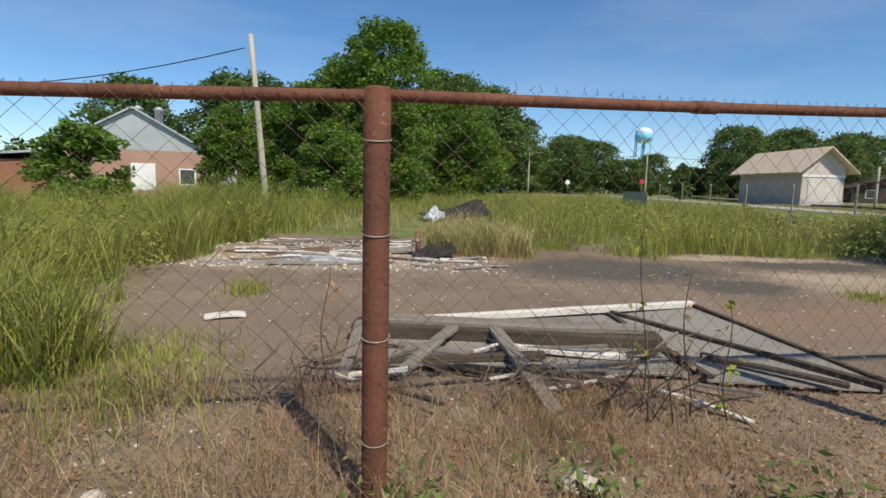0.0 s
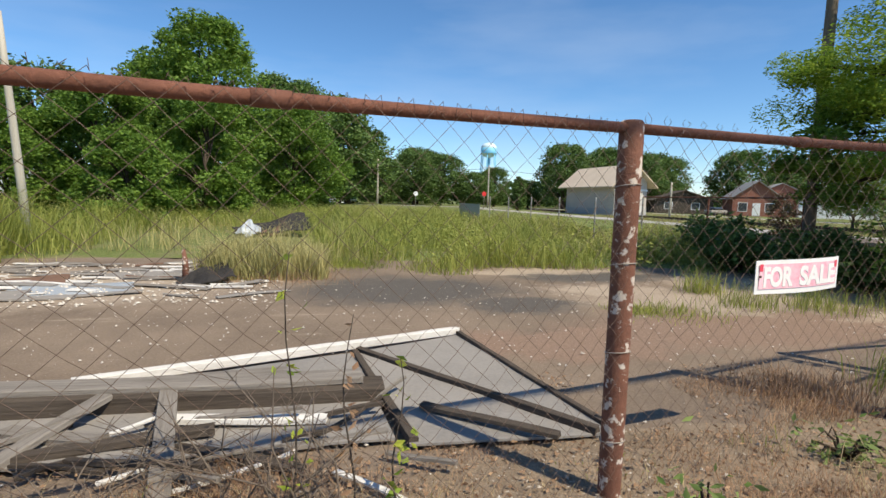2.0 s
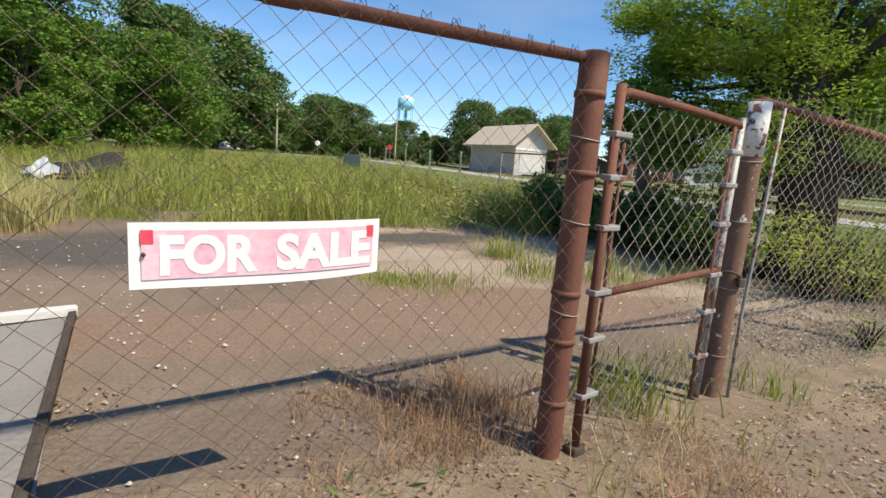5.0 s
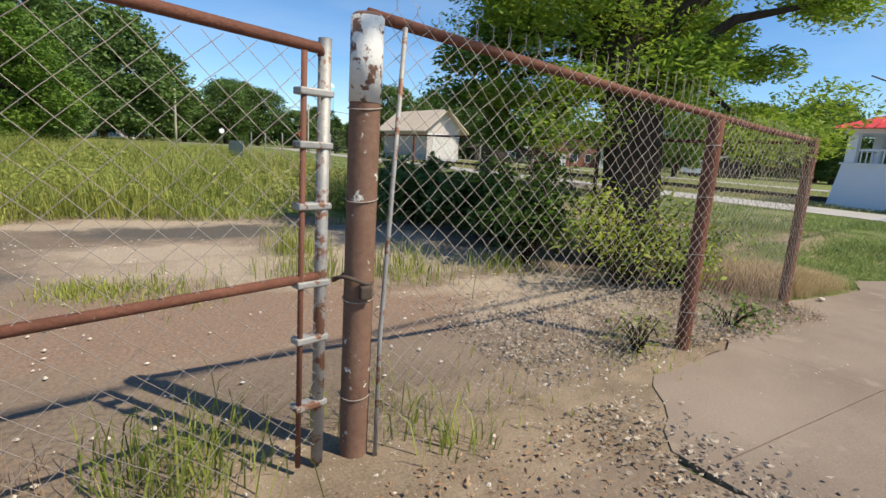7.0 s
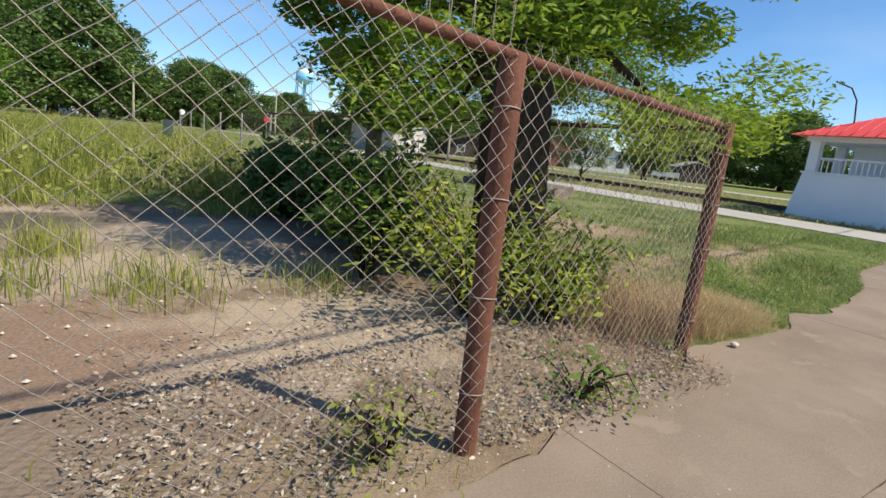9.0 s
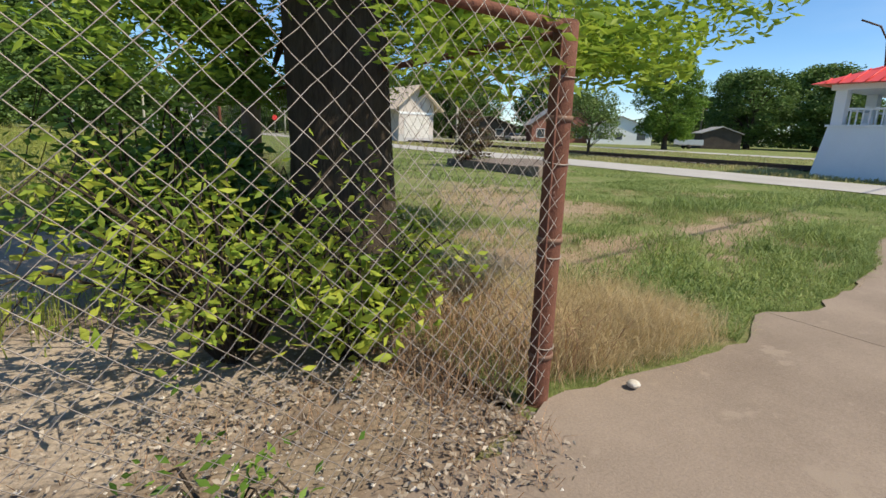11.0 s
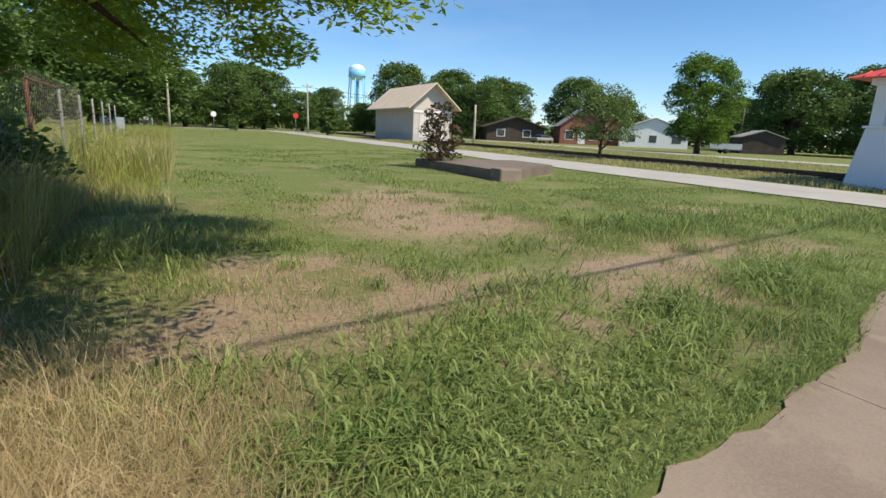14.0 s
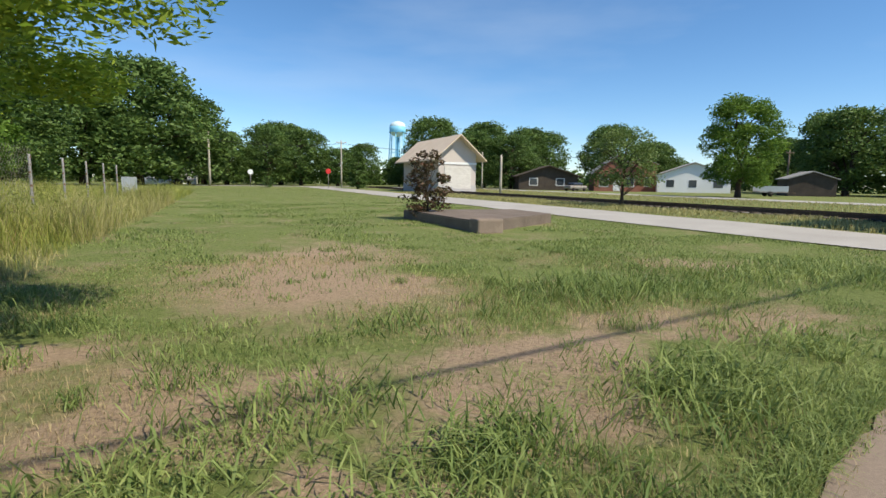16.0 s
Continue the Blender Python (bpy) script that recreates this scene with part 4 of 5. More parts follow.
# ---- buildings ----
def gable_house(name, x, y, rot, w, d, eave, peak, wall_m, roof_m, label, over=0.5, windows=(), doors=(), category="house", gable_m=None, thick=0.25):
    """Front gable faces -y of its own frame; w across, d deep. windows/doors: (side, along, sill, width, height)."""
    t = thing(name, pose(x, y, 0, 0, 0, rot), label, category)
    for nm, b in (("wall_front", (0, w, 0, thick)), ("wall_back", (0, w, d - thick, d)), ("wall_side", (0, thick, thick, d - thick)), ("wall_side", (w - thick, w, thick, d - thick))):
        part(nm, box(*b, -0.3, eave), wall_m, t)
    for yy in (0, d - thick):
        bm = bmesh.new()
        vs = [bm.verts.new(p) for p in ((0, yy, eave), (w, yy, eave), (w / 2, yy, peak))]
        f = bm.faces.new(vs)
        e = bmesh.ops.extrude_face_region(bm, geom=[f])
        for v in e["geom"]:
            if isinstance(v, bmesh.types.BMVert):
                v.co.y += thick
        part("gable", bm, gable_m or wall_m, t)
    k = (peak - eave) / (w / 2)
    for s in (0, 1):
        xe = -over if s == 0 else w + over
        bm = bmesh.new()
        ze = eave - k * over
        pts = [(xe, -over, ze), (w / 2, -over, peak), (w / 2, d + over, peak), (xe, d + over, ze)]
        f = bm.faces.new([bm.verts.new((a, b, c + 0.03)) for a, b, c in pts])
        e = bmesh.ops.extrude_face_region(bm, geom=[f])
        for v in e["geom"]:
            if isinstance(v, bmesh.types.BMVert):
                v.co.z += 0.14
        part("roof", bm, roof_m, t)
    for kind, items in (("window", windows), ("door", doors)):
        for side, along, sill, ww, hh in items:
            m = M_GLASS_DARK if kind == "window" else M_WHITE_WALL
            if side == "front":
                b, fr = (along, along + ww, -0.03, 0.02, sill, sill + hh), (along - 0.1, along + ww + 0.1, -0.02, 0.03, sill - 0.1, sill + hh + 0.1)
            else:
                b, fr = (-0.03, 0.02, along, along + ww, sill, sill + hh), (-0.02, 0.03, along - 0.1, along + ww + 0.1, sill - 0.1, sill + hh + 0.1)
            fm = part(kind, box(*fr), M_WHITE_WALL, t)
            part("pane" if kind == "window" else "door_panel", box(*b), m, fm)
    return t


h = gable_house("depot_building", 38.4, 58.76, 0, 4.6, 12.4, 4.35, 6.35, M_STUCCO, M_TAN_ROOF, "small pinkish stucco depot with tan gable roof", 0.95)
part("wall_band", box(-0.04, 4.64, -0.04, 12.44, -0.2, 0.9), M_STUCCO_BLUE, h, "paler plinth band")
part("shutter", box(0.7, 4.0, -0.06, -0.005, 0.5, 3.0), M_BOARD_WHITE, h, "pale boarded door")
part("trim_band", box(-0.05, 4.65, -0.07, -0.045, 3.2, 3.45), M_WHITE_WALL, h, "pale trim band")

h = gable_house("brick_warehouse", -26.6, 35.0, 24, 9.5, 14, 3.3, 6.1, M_BRICK_PALE, M_CORRUGATED, "brick warehouse with grey corrugated metal gable", 0.3, gable_m=M_CORRUGATED,
                doors=(("front", 4.6, 0.6, 1.3, 1.7),), windows=(("front", 7.6, 1.0, 0.9, 1.0),), category="warehouse")
for xx in (4.6, 6.0):
    part("roof_vent", tube("roof_vent", [(xx, 4, 5.6), (xx, 4, 6.5), (xx, 4, 6.55), (xx, 4, 6.8)], [0.3, 0.3, 0.45, 0.1], M_CORRUGATED, 12), None, h)
part("lean_to_wall", box(-6, 0, 1, 9, -0.2, 2.4), M_BRICK, h)
bm = bmesh.new()
box(-6.3, 0, 0.6, 9.4, 2.4, 2.55, bm=bm)
for v in bm.verts:
    v.co.z += 0.10 * (v.co.x + 6.3)
part("lean_to_roof", bm, M_CORRUGATED, h)
part("side_shed", box(9.5, 12.2, 0.5, 5, -0.2, 2.6), M_CORRUGATED, h)

gable_house("white_house", 88.5, 77.2, -38, 12, 8, 3.0, 5.2, M_WHITE_WALL, M_GREY_ROOF, "white single-storey house with grey roof", 0.4,
            windows=(("front", 1.5, 0.9, 1.3, 1.3), ("front", 5.2, 0.9, 1.3, 1.3), ("front", 9.2, 0.9, 1.6, 1.3)))
gable_house("brick_house", 78.0, 81.6, -32, 8, 9, 3.4, 6.4, M_BRICK, M_GREY_ROOF, "red brick house with white porch trim", 0.5,
            windows=(("front", 1.0, 0.9, 1.4, 1.5), ("front", 5.4, 0.9, 1.4, 1.5)), doors=(("front", 3.4, 0.2, 1.1, 2.1),))
gable_house("brick_house", 85.5, 81.5, -36, 5, 8, 5.0, 6.2, M_BRICK, M_GREY_ROOF, "tall narrow red brick house", 0.3,
            windows=(("front", 0.8, 1.0, 1.0, 1.6), ("front", 3.0, 1.0, 1.0, 1.6)))
gable_house("dark_house", 67.0, 89.5, -22, 11, 8, 2.6, 4.4, M_DARK_HOUSE, M_DARK_HOUSE, "dark brown low house under trees", 0.8, windows=(("front", 2, 0.9, 1.4, 1.2), ("front", 7, 0.9, 1.4, 1.2)))
gable_house("grey_shed", 91.0, 55.0, -40, 6, 5, 2.4, 3.4, M_DARK_HOUSE, M_GREY_ROOF, "weathered dark wooden shed", 0.3, category="shed")
gable_house("distant_house", 2.0, 118.0, 0, 9, 7, 2.8, 4.6, M_WHITE_WALL, M_GREY_ROOF, "distant pale house under trees", 0.4, windows=(("front", 2, 0.9, 1.4, 1.2),))


def white_kiosk():
    """A white battered-wall building with an open upper stage, balustrade and red hip roof."""
    t = thing("white_kiosk", pose(35.7, 14.1, 0, 0, 0, 0), "white flared-wall building with red metal hip roof", "building")
    w, d = 7.0, 9.0

    def frustum(x0, x1, y0, y1, z0, z1, inset):
        bm = bmesh.new()
        lo = [bm.verts.new(p) for p in ((x0, y0, z0), (x1, y0, z0), (x1, y1, z0), (x0, y1, z0))]
        hi = [bm.verts.new(p) for p in ((x0 + inset, y0 + inset, z1), (x1 - inset, y0 + inset, z1), (x1 - inset, y1 - inset, z1), (x0 + inset, y1 - inset, z1))]
        bm.faces.new(lo[::-1])
        bm.faces.new(hi)
        for i in range(4):
            j = (i + 1) % 4
            bm.faces.new((lo[i], lo[j], hi[j], hi[i]))
        return bm

    part("flared_wall", frustum(0, w, -d, 0, -0.2, 2.05, 0.28), M_WHITE_WALL, t)
    part("floor_ledge", box(0.2, w - 0.2, -d + 0.2, -0.2, 2.05, 2.13), M_WHITE_WALL, t)
    for x, y in ((0.32, -0.75), (0.32, -4.6), (0.32, -d + 0.3), (w - 0.75, -0.75), (w - 0.75, -d + 0.3), (3.2, -0.75)):
        part("pillar", box(x, x + 0.42, y, y + 0.42, 2.13, 3.55, 0.02), M_WHITE_WALL, t)
    part("inner_wall", box(2.4, w - 0.8, -d + 1.0, -1.4, 2.13, 3.55), M_WHITE_WALL, t)
    for x0, x1, y0, y1 in ((0.5, 0.56, -8.3, -0.8), (0.8, w - 0.8, -0.56, -0.50)):
        part("handrail", box(x0 - 0.02, x1 + 0.02, y0, y1, 2.72, 2.80), M_WHITE_WALL, t)
    for k in range(34):
        part("baluster", box(0.51, 0.55, -8.2 + k * 0.22, -8.15 + k * 0.22, 2.13, 2.72), M_WHITE_WALL, t)
    part("eave_beam", box(0.2, w - 0.2, -d + 0.2, -0.2, 3.5, 3.72), M_WHITE_WALL, t)
    part("roof", frustum(-0.35, w + 0.35, -d - 0.35, 0.35, 3.72, 5.0, 3.0), M_RED_ROOF, t)
    for k in range(20):
        y = -d + 0.1 + k * 0.46
        inset = min(3.0, max(0.05, min(y + d + 0.35, 0.35 - y)))
        part("roof_rib", tube("roof_rib", [(-0.35, y, 3.74), (-0.35 + inset, y, 3.74 + 1.28 * inset / 3.0)], 0.03, M_RED_ROOF, 5), None, t)
    part("hook_arm", tube("hook_arm", [(1.2, -1.5, 4.4), (1.15, -1.4, 5.4), (0.9, -1.2, 5.9), (0.2, -0.8, 6.1)], 0.035, M_RAIL, 6), None, t, "dark bent metal arm")


white_kiosk()


def water_tower():
    t = thing("water_tower", pose(133.6, 377.0, 0), "pale blue elevated water tower far behind trees", "water tower")
    z0 = 36.0
    prof = [(0.5, z0 - 3.0), (4.2, z0 - 1.4), (5.6, z0 + 0.6), (5.8, z0 + 2.0), (5.8, z0 + 5.0), (5.5, z0 + 6.2), (4.0, z0 + 7.6), (1.8, z0 + 8.4), (0.2, z0 + 8.7)]
    part("tank", tube("tank", [(0, 0, z) for _, z in prof], [r for r, _ in prof], M_TANK_LIGHT, 28), None, t)
    part("band", tube("band", [(0, 0, z0 + 0.8), (0, 0, z0 + 1.2), (0, 0, z0 + 4.6)], [5.8, 5.88, 5.88], M_TANK, 28), None, t, "blue band")
    part("balcony", tube("balcony", [(0, 0, z0 + 0.4), (0, 0, z0 + 0.75)], 6.4, M_TANK, 28), None, t)
    part("riser", tube("riser", [(0, 0, -0.2), (0, 0, z0 - 2)], 0.9, M_TANK, 12), None, t)
    for k in range(6):
        w = k * math.pi / 3
        part("leg", tube("leg", [(7.5 * math.cos(w), 7.5 * math.sin(w), -0.2), (5.4 * math.cos(w), 5.4 * math.sin(w), z0 + 0.5)], 0.38, M_TANK, 8), None, t)
    for zz in (11, 22):
        r = 7.5 - 2.1 * zz / z0
        part("brace", tube("brace", [(r * math.cos(w), r * math.sin(w), zz) for w in np.linspace(0, 2 * math.pi, 7)], 0.16, M_TANK, 6), None, t)


water_tower()


# ---- poles, wires, signs ----
def utility_pole(x, y, h, material, label, arms=1, r=0.13, lean=(0, 0)):
    t = thing("utility_pole", pose(x, y, 0), label, "utility pole", "utility poles")
    part("mast", tube("mast", [(lean[0] * z, lean[1] * z, z) for z in (-0.3, h * 0.3, h * 0.7, h)], [r, r * 0.93, r * 0.8, r * 0.68], material, 12), None, t)
    for k in range(arms):
        z = h - 0.5 - 0.9 * k
        part("crossarm", box(lean[0] * z - 0.9, lean[0] * z + 0.9, lean[1] * z - 0.16, lean[1] * z - 0.06, z, z + 0.11, 0.01), material, t)
        for xx in (-0.8, 0, 0.8):
            part("insulator", tube("insulator", [(xx + lean[0] * z, lean[1] * z - 0.11, z + 0.11), (xx + lean[0] * z, lean[1] * z - 0.11, z + 0.25)], 0.04, M_GALV, 8), None, t)
    return t


def cable(a, b, sag, r=0.02, label="dark overhead utility cable", n=18):
    a, b = Vector(a), Vector(b)
    pts = [a.lerp(b, i / n) - Vector((0, 0, 4 * sag * (i / n) * (1 - i / n))) for i in range(n + 1)]
    return tagged(part("overhead_cable", tube("overhead_cable", pts, r, M_BLACK, 5), None), label, "overhead cable", "overhead cables")


utility_pole(-6.6, 19.2, 6.45, M_POLE_PALE, "pale leaning wooden pole beside bushes", 0, 0.12, (-0.075, 0))
utility_pole(12.3, 10.4, 10.5, M_POLE, "dark wooden utility pole beside the big tree", 1, 0.13, (0.01, 0))
utility_pole(14.0, 98, 8.6, M_POLE_PALE, "pale wooden utility pole by the cross street", 0, 0.2)
utility_pole(35.3, 97, 8.2, M_POLE_PALE, "pale wooden utility pole by the cross street", 1, 0.16)
utility_pole(45.6, 57.5, 4.4, M_POLE_PALE, "short pale post beside the depot", 0, 0.16)
utility_pole(58.0, 87.0, 6.5, M_POLE_PALE, "pale pole in front of a dark house", 0, 0.13)
utility_pole(98.0, 60.0, 7.0, M_POLE, "far wooden utility pole", 1, 0.15)
cable((-7.3, 19.2, 6.0), (-34, 22, 6.6), 1.6, 0.02)
cable((12.4, 10.4, 9.6), (34, 19, 10.6), 0.7, 0.025)
cable((12.4, 10.4, 8.2), (34, 19, 8.8), 0.7, 0.025)
cable((14.0, 98, 7.5), (35.3, 97, 7.6), 0.6, 0.03)
cable((35.3, 97, 7.6), (98, 100, 7.6), 1.2, 0.03)
cable((14.0, 98, 7.0), (-40, 100, 7.0), 1.2, 0.03)
# cable along the street above the path; its shadow crosses the lawn
CABLE_H = 8.0
drop = Vector((SUN.x, SUN.y, 0)) * (CABLE_H / SUN.z)
CA, CB = Vector((-22 + drop.x, 0.12 + drop.y, CABLE_H)), Vector((48 + drop.x, 13.07 + drop.y, CABLE_H))
cable(CA, CB, 0.0, 0.028, "thick bundled overhead cable along the street")
for e in (CA, CB):
    utility_pole(e.x, e.y, CABLE_H + 0.3, M_POLE, "dark wooden utility pole along the street", 0, 0.14)
utility_pole(-34, 22, 6.9, M_POLE, "dark wooden utility pole near the warehouse", 0, 0.12)


def road_sign(x, y, h, red, label):
    t = thing("stop_sign" if red else "road_sign", pose(x, y, 0), label, "road sign")
    part("pole", tube("pole", [(0, 0, -0.2), (0, 0, h)], 0.04, M_GALV, 8), None, t)
    part("plate", tube("plate", [(0, -0.06, h - 0.3), (0, -0.04, h - 0.3)], 0.42, M_STOP if red else M_WHITE_WALL, 8, False), None, t)


road_sign(31.4, 88.0, 2.9, True, "red octagonal stop sign by the cross street")
road_sign(20.0, 92.0, 2.6, False, "white back of a road sign at the crossing")


def parked_trailer(x, y, rot):
    t = thing("utility_trailer", pose(x, y, 0, 0, 0, rot), "pale metal utility trailer parked in grass", "trailer")
    part("bed", box(-1.8, 1.8, -0.9, 0.9, 0.5, 0.65, 0.02), M_GALV, t)
    for y0 in (-0.9, 0.85):
        part("side_board", box(-1.8, 1.8, y0, y0 + 0.05, 0.65, 1.35), M_CORRUGATED, t)
        part("wheel", tube("wheel", [(-0.3, y0 * 1.1 - 0.08, 0.33), (-0.3, y0 * 1.1 + 0.1, 0.33)], 0.33, M_BLACK, 16), None, t)
    part("tongue", tube("tongue", [(1.8, 0, 0.55), (3.0, 0, 0.45)], 0.05, M_RAIL, 8), None, t)


parked_trailer(82.5, 51.5, -35)


def parked_car(x, y, rot, m, label):
    t = thing("parked_car", pose(x, y, 0, 0, 0, rot), label, "car")
    part("body", box(-2.1, 2.1, -0.85, 0.85, 0.35, 0.95, 0.18), m, t)
    part("cabin", box(-1.2, 1.1, -0.75, 0.75, 0.9, 1.45, 0.22), M_GLASS_DARK, t)
    for xx in (-1.3, 1.3):
        for yy in (-0.85, 0.7):
            part("wheel", tube("wheel", [(xx, yy, 0.33), (xx, yy + 0.15, 0.33)], 0.33, M_BLACK, 14), None, t)


parked_car(72.0, 79.0, 10, M_GALV, "silver car parked before a brick house")
parked_car(9.0, 108.0, 0, M_WHITE_WALL, "white car parked under far trees")


def loading_slab():
    """A low concrete loading slab on the lawn with a crumbled corner block."""
    t = thing("loading_slab", pose(22.2, 16.0, 0), "low weathered concrete loading slab on the lawn", "concrete slab")
    bm = bmesh.new()
    pts = [(0.1, -0.05), (4.0, 2.6), (4.1, 5.2), (-0.15, 5.3)]
    f = bm.faces.new([bm.verts.new((x, y, 0.29)) for x, y in pts])
    e = bmesh.ops.extrude_face_region(bm, geom=[f])
    for v in e["geom"]:
        if isinstance(v, bmesh.types.BMVert):
            v.co.z = -0.05
    bmesh.ops.bevel(bm, geom=bm.edges[:], offset=0.03, segments=2, affect="EDGES")
    part("slab", bm, M_SLAB, t)
    part("corner_block", box(0.02, 0.75, -0.1, 0.45, -0.05, 0.35, 0.05), M_CONC, t)


loading_slab()

# ---- trees ----
GREEN = "broad green deciduous tree "
tree(1, -4.6, 36, 11.8, 4.0, 0.3, 2.0, (0.09, 0.2), 34000, L_TREE, "tall green tree behind the weeds", 120)
tree(2, -0.8, 58, 13.0, 5.8, 0.35, 1.0, (0.12, 0.28), 36000, L_TREE_DARK, "dense dark green tree at the lot's far side", 130)
tree(3, -11.0, 27.5, 5.2, 2.8, 0.15, 0.3, (0.07, 0.15), 20000, L_TREE, "dense green bush beside the pole", 50, "bush", name="bush")
tree(4, -7.6, 28.5, 6.2, 3.0, 0.15, 0.2, (0.07, 0.15), 22000, L_TREE, "dense green bush beside the pole", 50, "bush", name="bush")
tree(5, -3.6, 30.5, 6.0, 3.0, 0.15, 0.2, (0.07, 0.16), 20000, L_TREE, "dense green bush behind tall weeds", 50, "bush", name="bush")
tree(6, -5.6, 24.5, 3.6, 2.2, 0.1, 0.1, (0.06, 0.14), 17000, L_TREE, "low rounded green bush at the weed edge", 40, "bush", name="bush")
tree(7, -7.5, 38, 9.6, 3.6, 0.25, 1.5, (0.09, 0.2), 26000, L_TREE, "green tree behind bushes", 100)
tree(8, 0.6, 44, 8.0, 4.2, 0.2, 0.5, (0.09, 0.2), 26000, L_TREE, "green tree at the lot's far side", 60)
tree(9, -15.0, 21.5, 3.4, 2.0, 0.1, 0.1, (0.09, 0.2), 6000, L_TREE, "green bush in front of the warehouse", 35, "bush", name="bush")
tree(10, -26.0, 26.0, 3.4, 2.4, 0.1, 0.1, (0.09, 0.2), 5000, L_TREE, "green bush in front of the warehouse", 35, "bush", name="bush")
far_a = tree(11, 16.5, 112, 9.5, 5.6, 0.35, 1.0, (0.16, 0.34), 15000, L_TREE_DARK, "dark green tree in the far tree line", 110)
far_b = tree(12, 24, 114, 11.0, 6.0, 0.35, 1.2, (0.16, 0.34), 15000, L_TREE_DARK, "dark green tree in the far tree line", 110)
for o in (far_a, far_b):
    tagged(o, group="far tree line")
rt = random.Random(21)

FAR = [(31, 118, 0.86), (38, 114, 0.66), (45, 120, 0.7), (52, 116, 0.58), (64, 122, 0.8), (66, 112, 1.0), (74, 118, 1.15), (82, 112, 1.1), (90, 116, 1.0),
       (-2, 92, 1.25), (4, 97, 1.3), (-10, 84, 1.2), (9, 104, 1.2), (-16, 70, 1.0), (-24, 62, 1.0), (-34, 56, 0.9),
       (97, 100, 1.0), (104, 96, 0.9), (112, 62, 0.95), (118, 74, 1.0), (106, 56, 1.0), (110, 44, 0.9), (122, 52, 1.1), (124, 38, 1.0), (116, 30, 0.9), (98, 88, 0.9),
       (70, 98, 0.85), (64, 104, 0.9), (56, 106, 0.95), (128, 84, 1.0), (28, 130, 1.0), (12, 128, 1.1), (120, 14, 1.0), (120, 0, 1.0)]
for k, (x, y, s) in enumerate(FAR):
    s *= 1.22
    copy_thing(far_a if k % 2 else far_b, pose(x, y, 0, 0, 0, rt.uniform(0, 360)) @ Matrix.Diagonal((s * rt.uniform(0.9, 1.15), s * rt.uniform(0.9, 1.15), s * rt.uniform(0.88, 1.08), 1)))


def far_woods():
    """Low dark woods and hedges that close the horizon behind the houses."""
    rng = np.random.default_rng(91)
    P = []
    for (ax, ay), (bx, by), h in (((-60, 140), (60, 150), 6.0), ((60, 150), (150, 110), 7.0), ((150, 110), (160, 0), 6.5), ((160, 0), (120, -70), 6.0), ((-60, 140), (-90, 30), 6.0)):
        n = int(math.hypot(bx - ax, by - ay) * 70)
        u = rng.uniform(0, 1, n)
        crest = h * (0.75 + 0.3 * np.sin(u * 31) + 0.2 * np.sin(u * 83 + 1))
        P.append(np.stack([ax + (bx - ax) * u + rng.normal(size=n) * 1.6, ay + (by - ay) * u + rng.normal(size=n) * 1.6, rng.uniform(0, 1, n) ** 0.8 * crest], 1))
    ob = part("far_woods", leaves_mesh("far_woods", np.concatenate(P), (0.5, 1.1), L_TREE_DARK, rng, 0.5, 1.6))
    return tagged(ob, "distant low dark green woods behind the houses", "woods", kind="stuff")


far_woods()
tree(14, 34, 79, 5.2, 1.7, 0.15, 0.4, (0.14, 0.3), 3500, L_TREE_DARK, "narrow dark tree beside the depot", 35)
tree(15, 70.0, 46.4, 10.9, 4.6, 0.3, 1.6, (0.10, 0.22), 28000, L_TREE, "tall spreading green tree beyond the railway", 80)
tree(16, 38.3, 29.1, 4.4, 2.5, 0.11, 1.3, (0.05, 0.13), 7000, L_SMALL, "small thin-leaved olive tree beside the road", 60, squash=1.0)
tree(17, 22.6, 20.4, 2.2, 0.85, 0.05, 0.15, (0.04, 0.10), 2600, L_SHRUB, "green and reddish shrub beside the slab", 40, "shrub", name="shrub")
tree(18, 22.0, 85, 1.6, 0.9, 0.05, 0.1, (0.06, 0.14), 900, L_TREE_DARK, "small round shrub by the crossing", 20, "shrub", name="shrub")


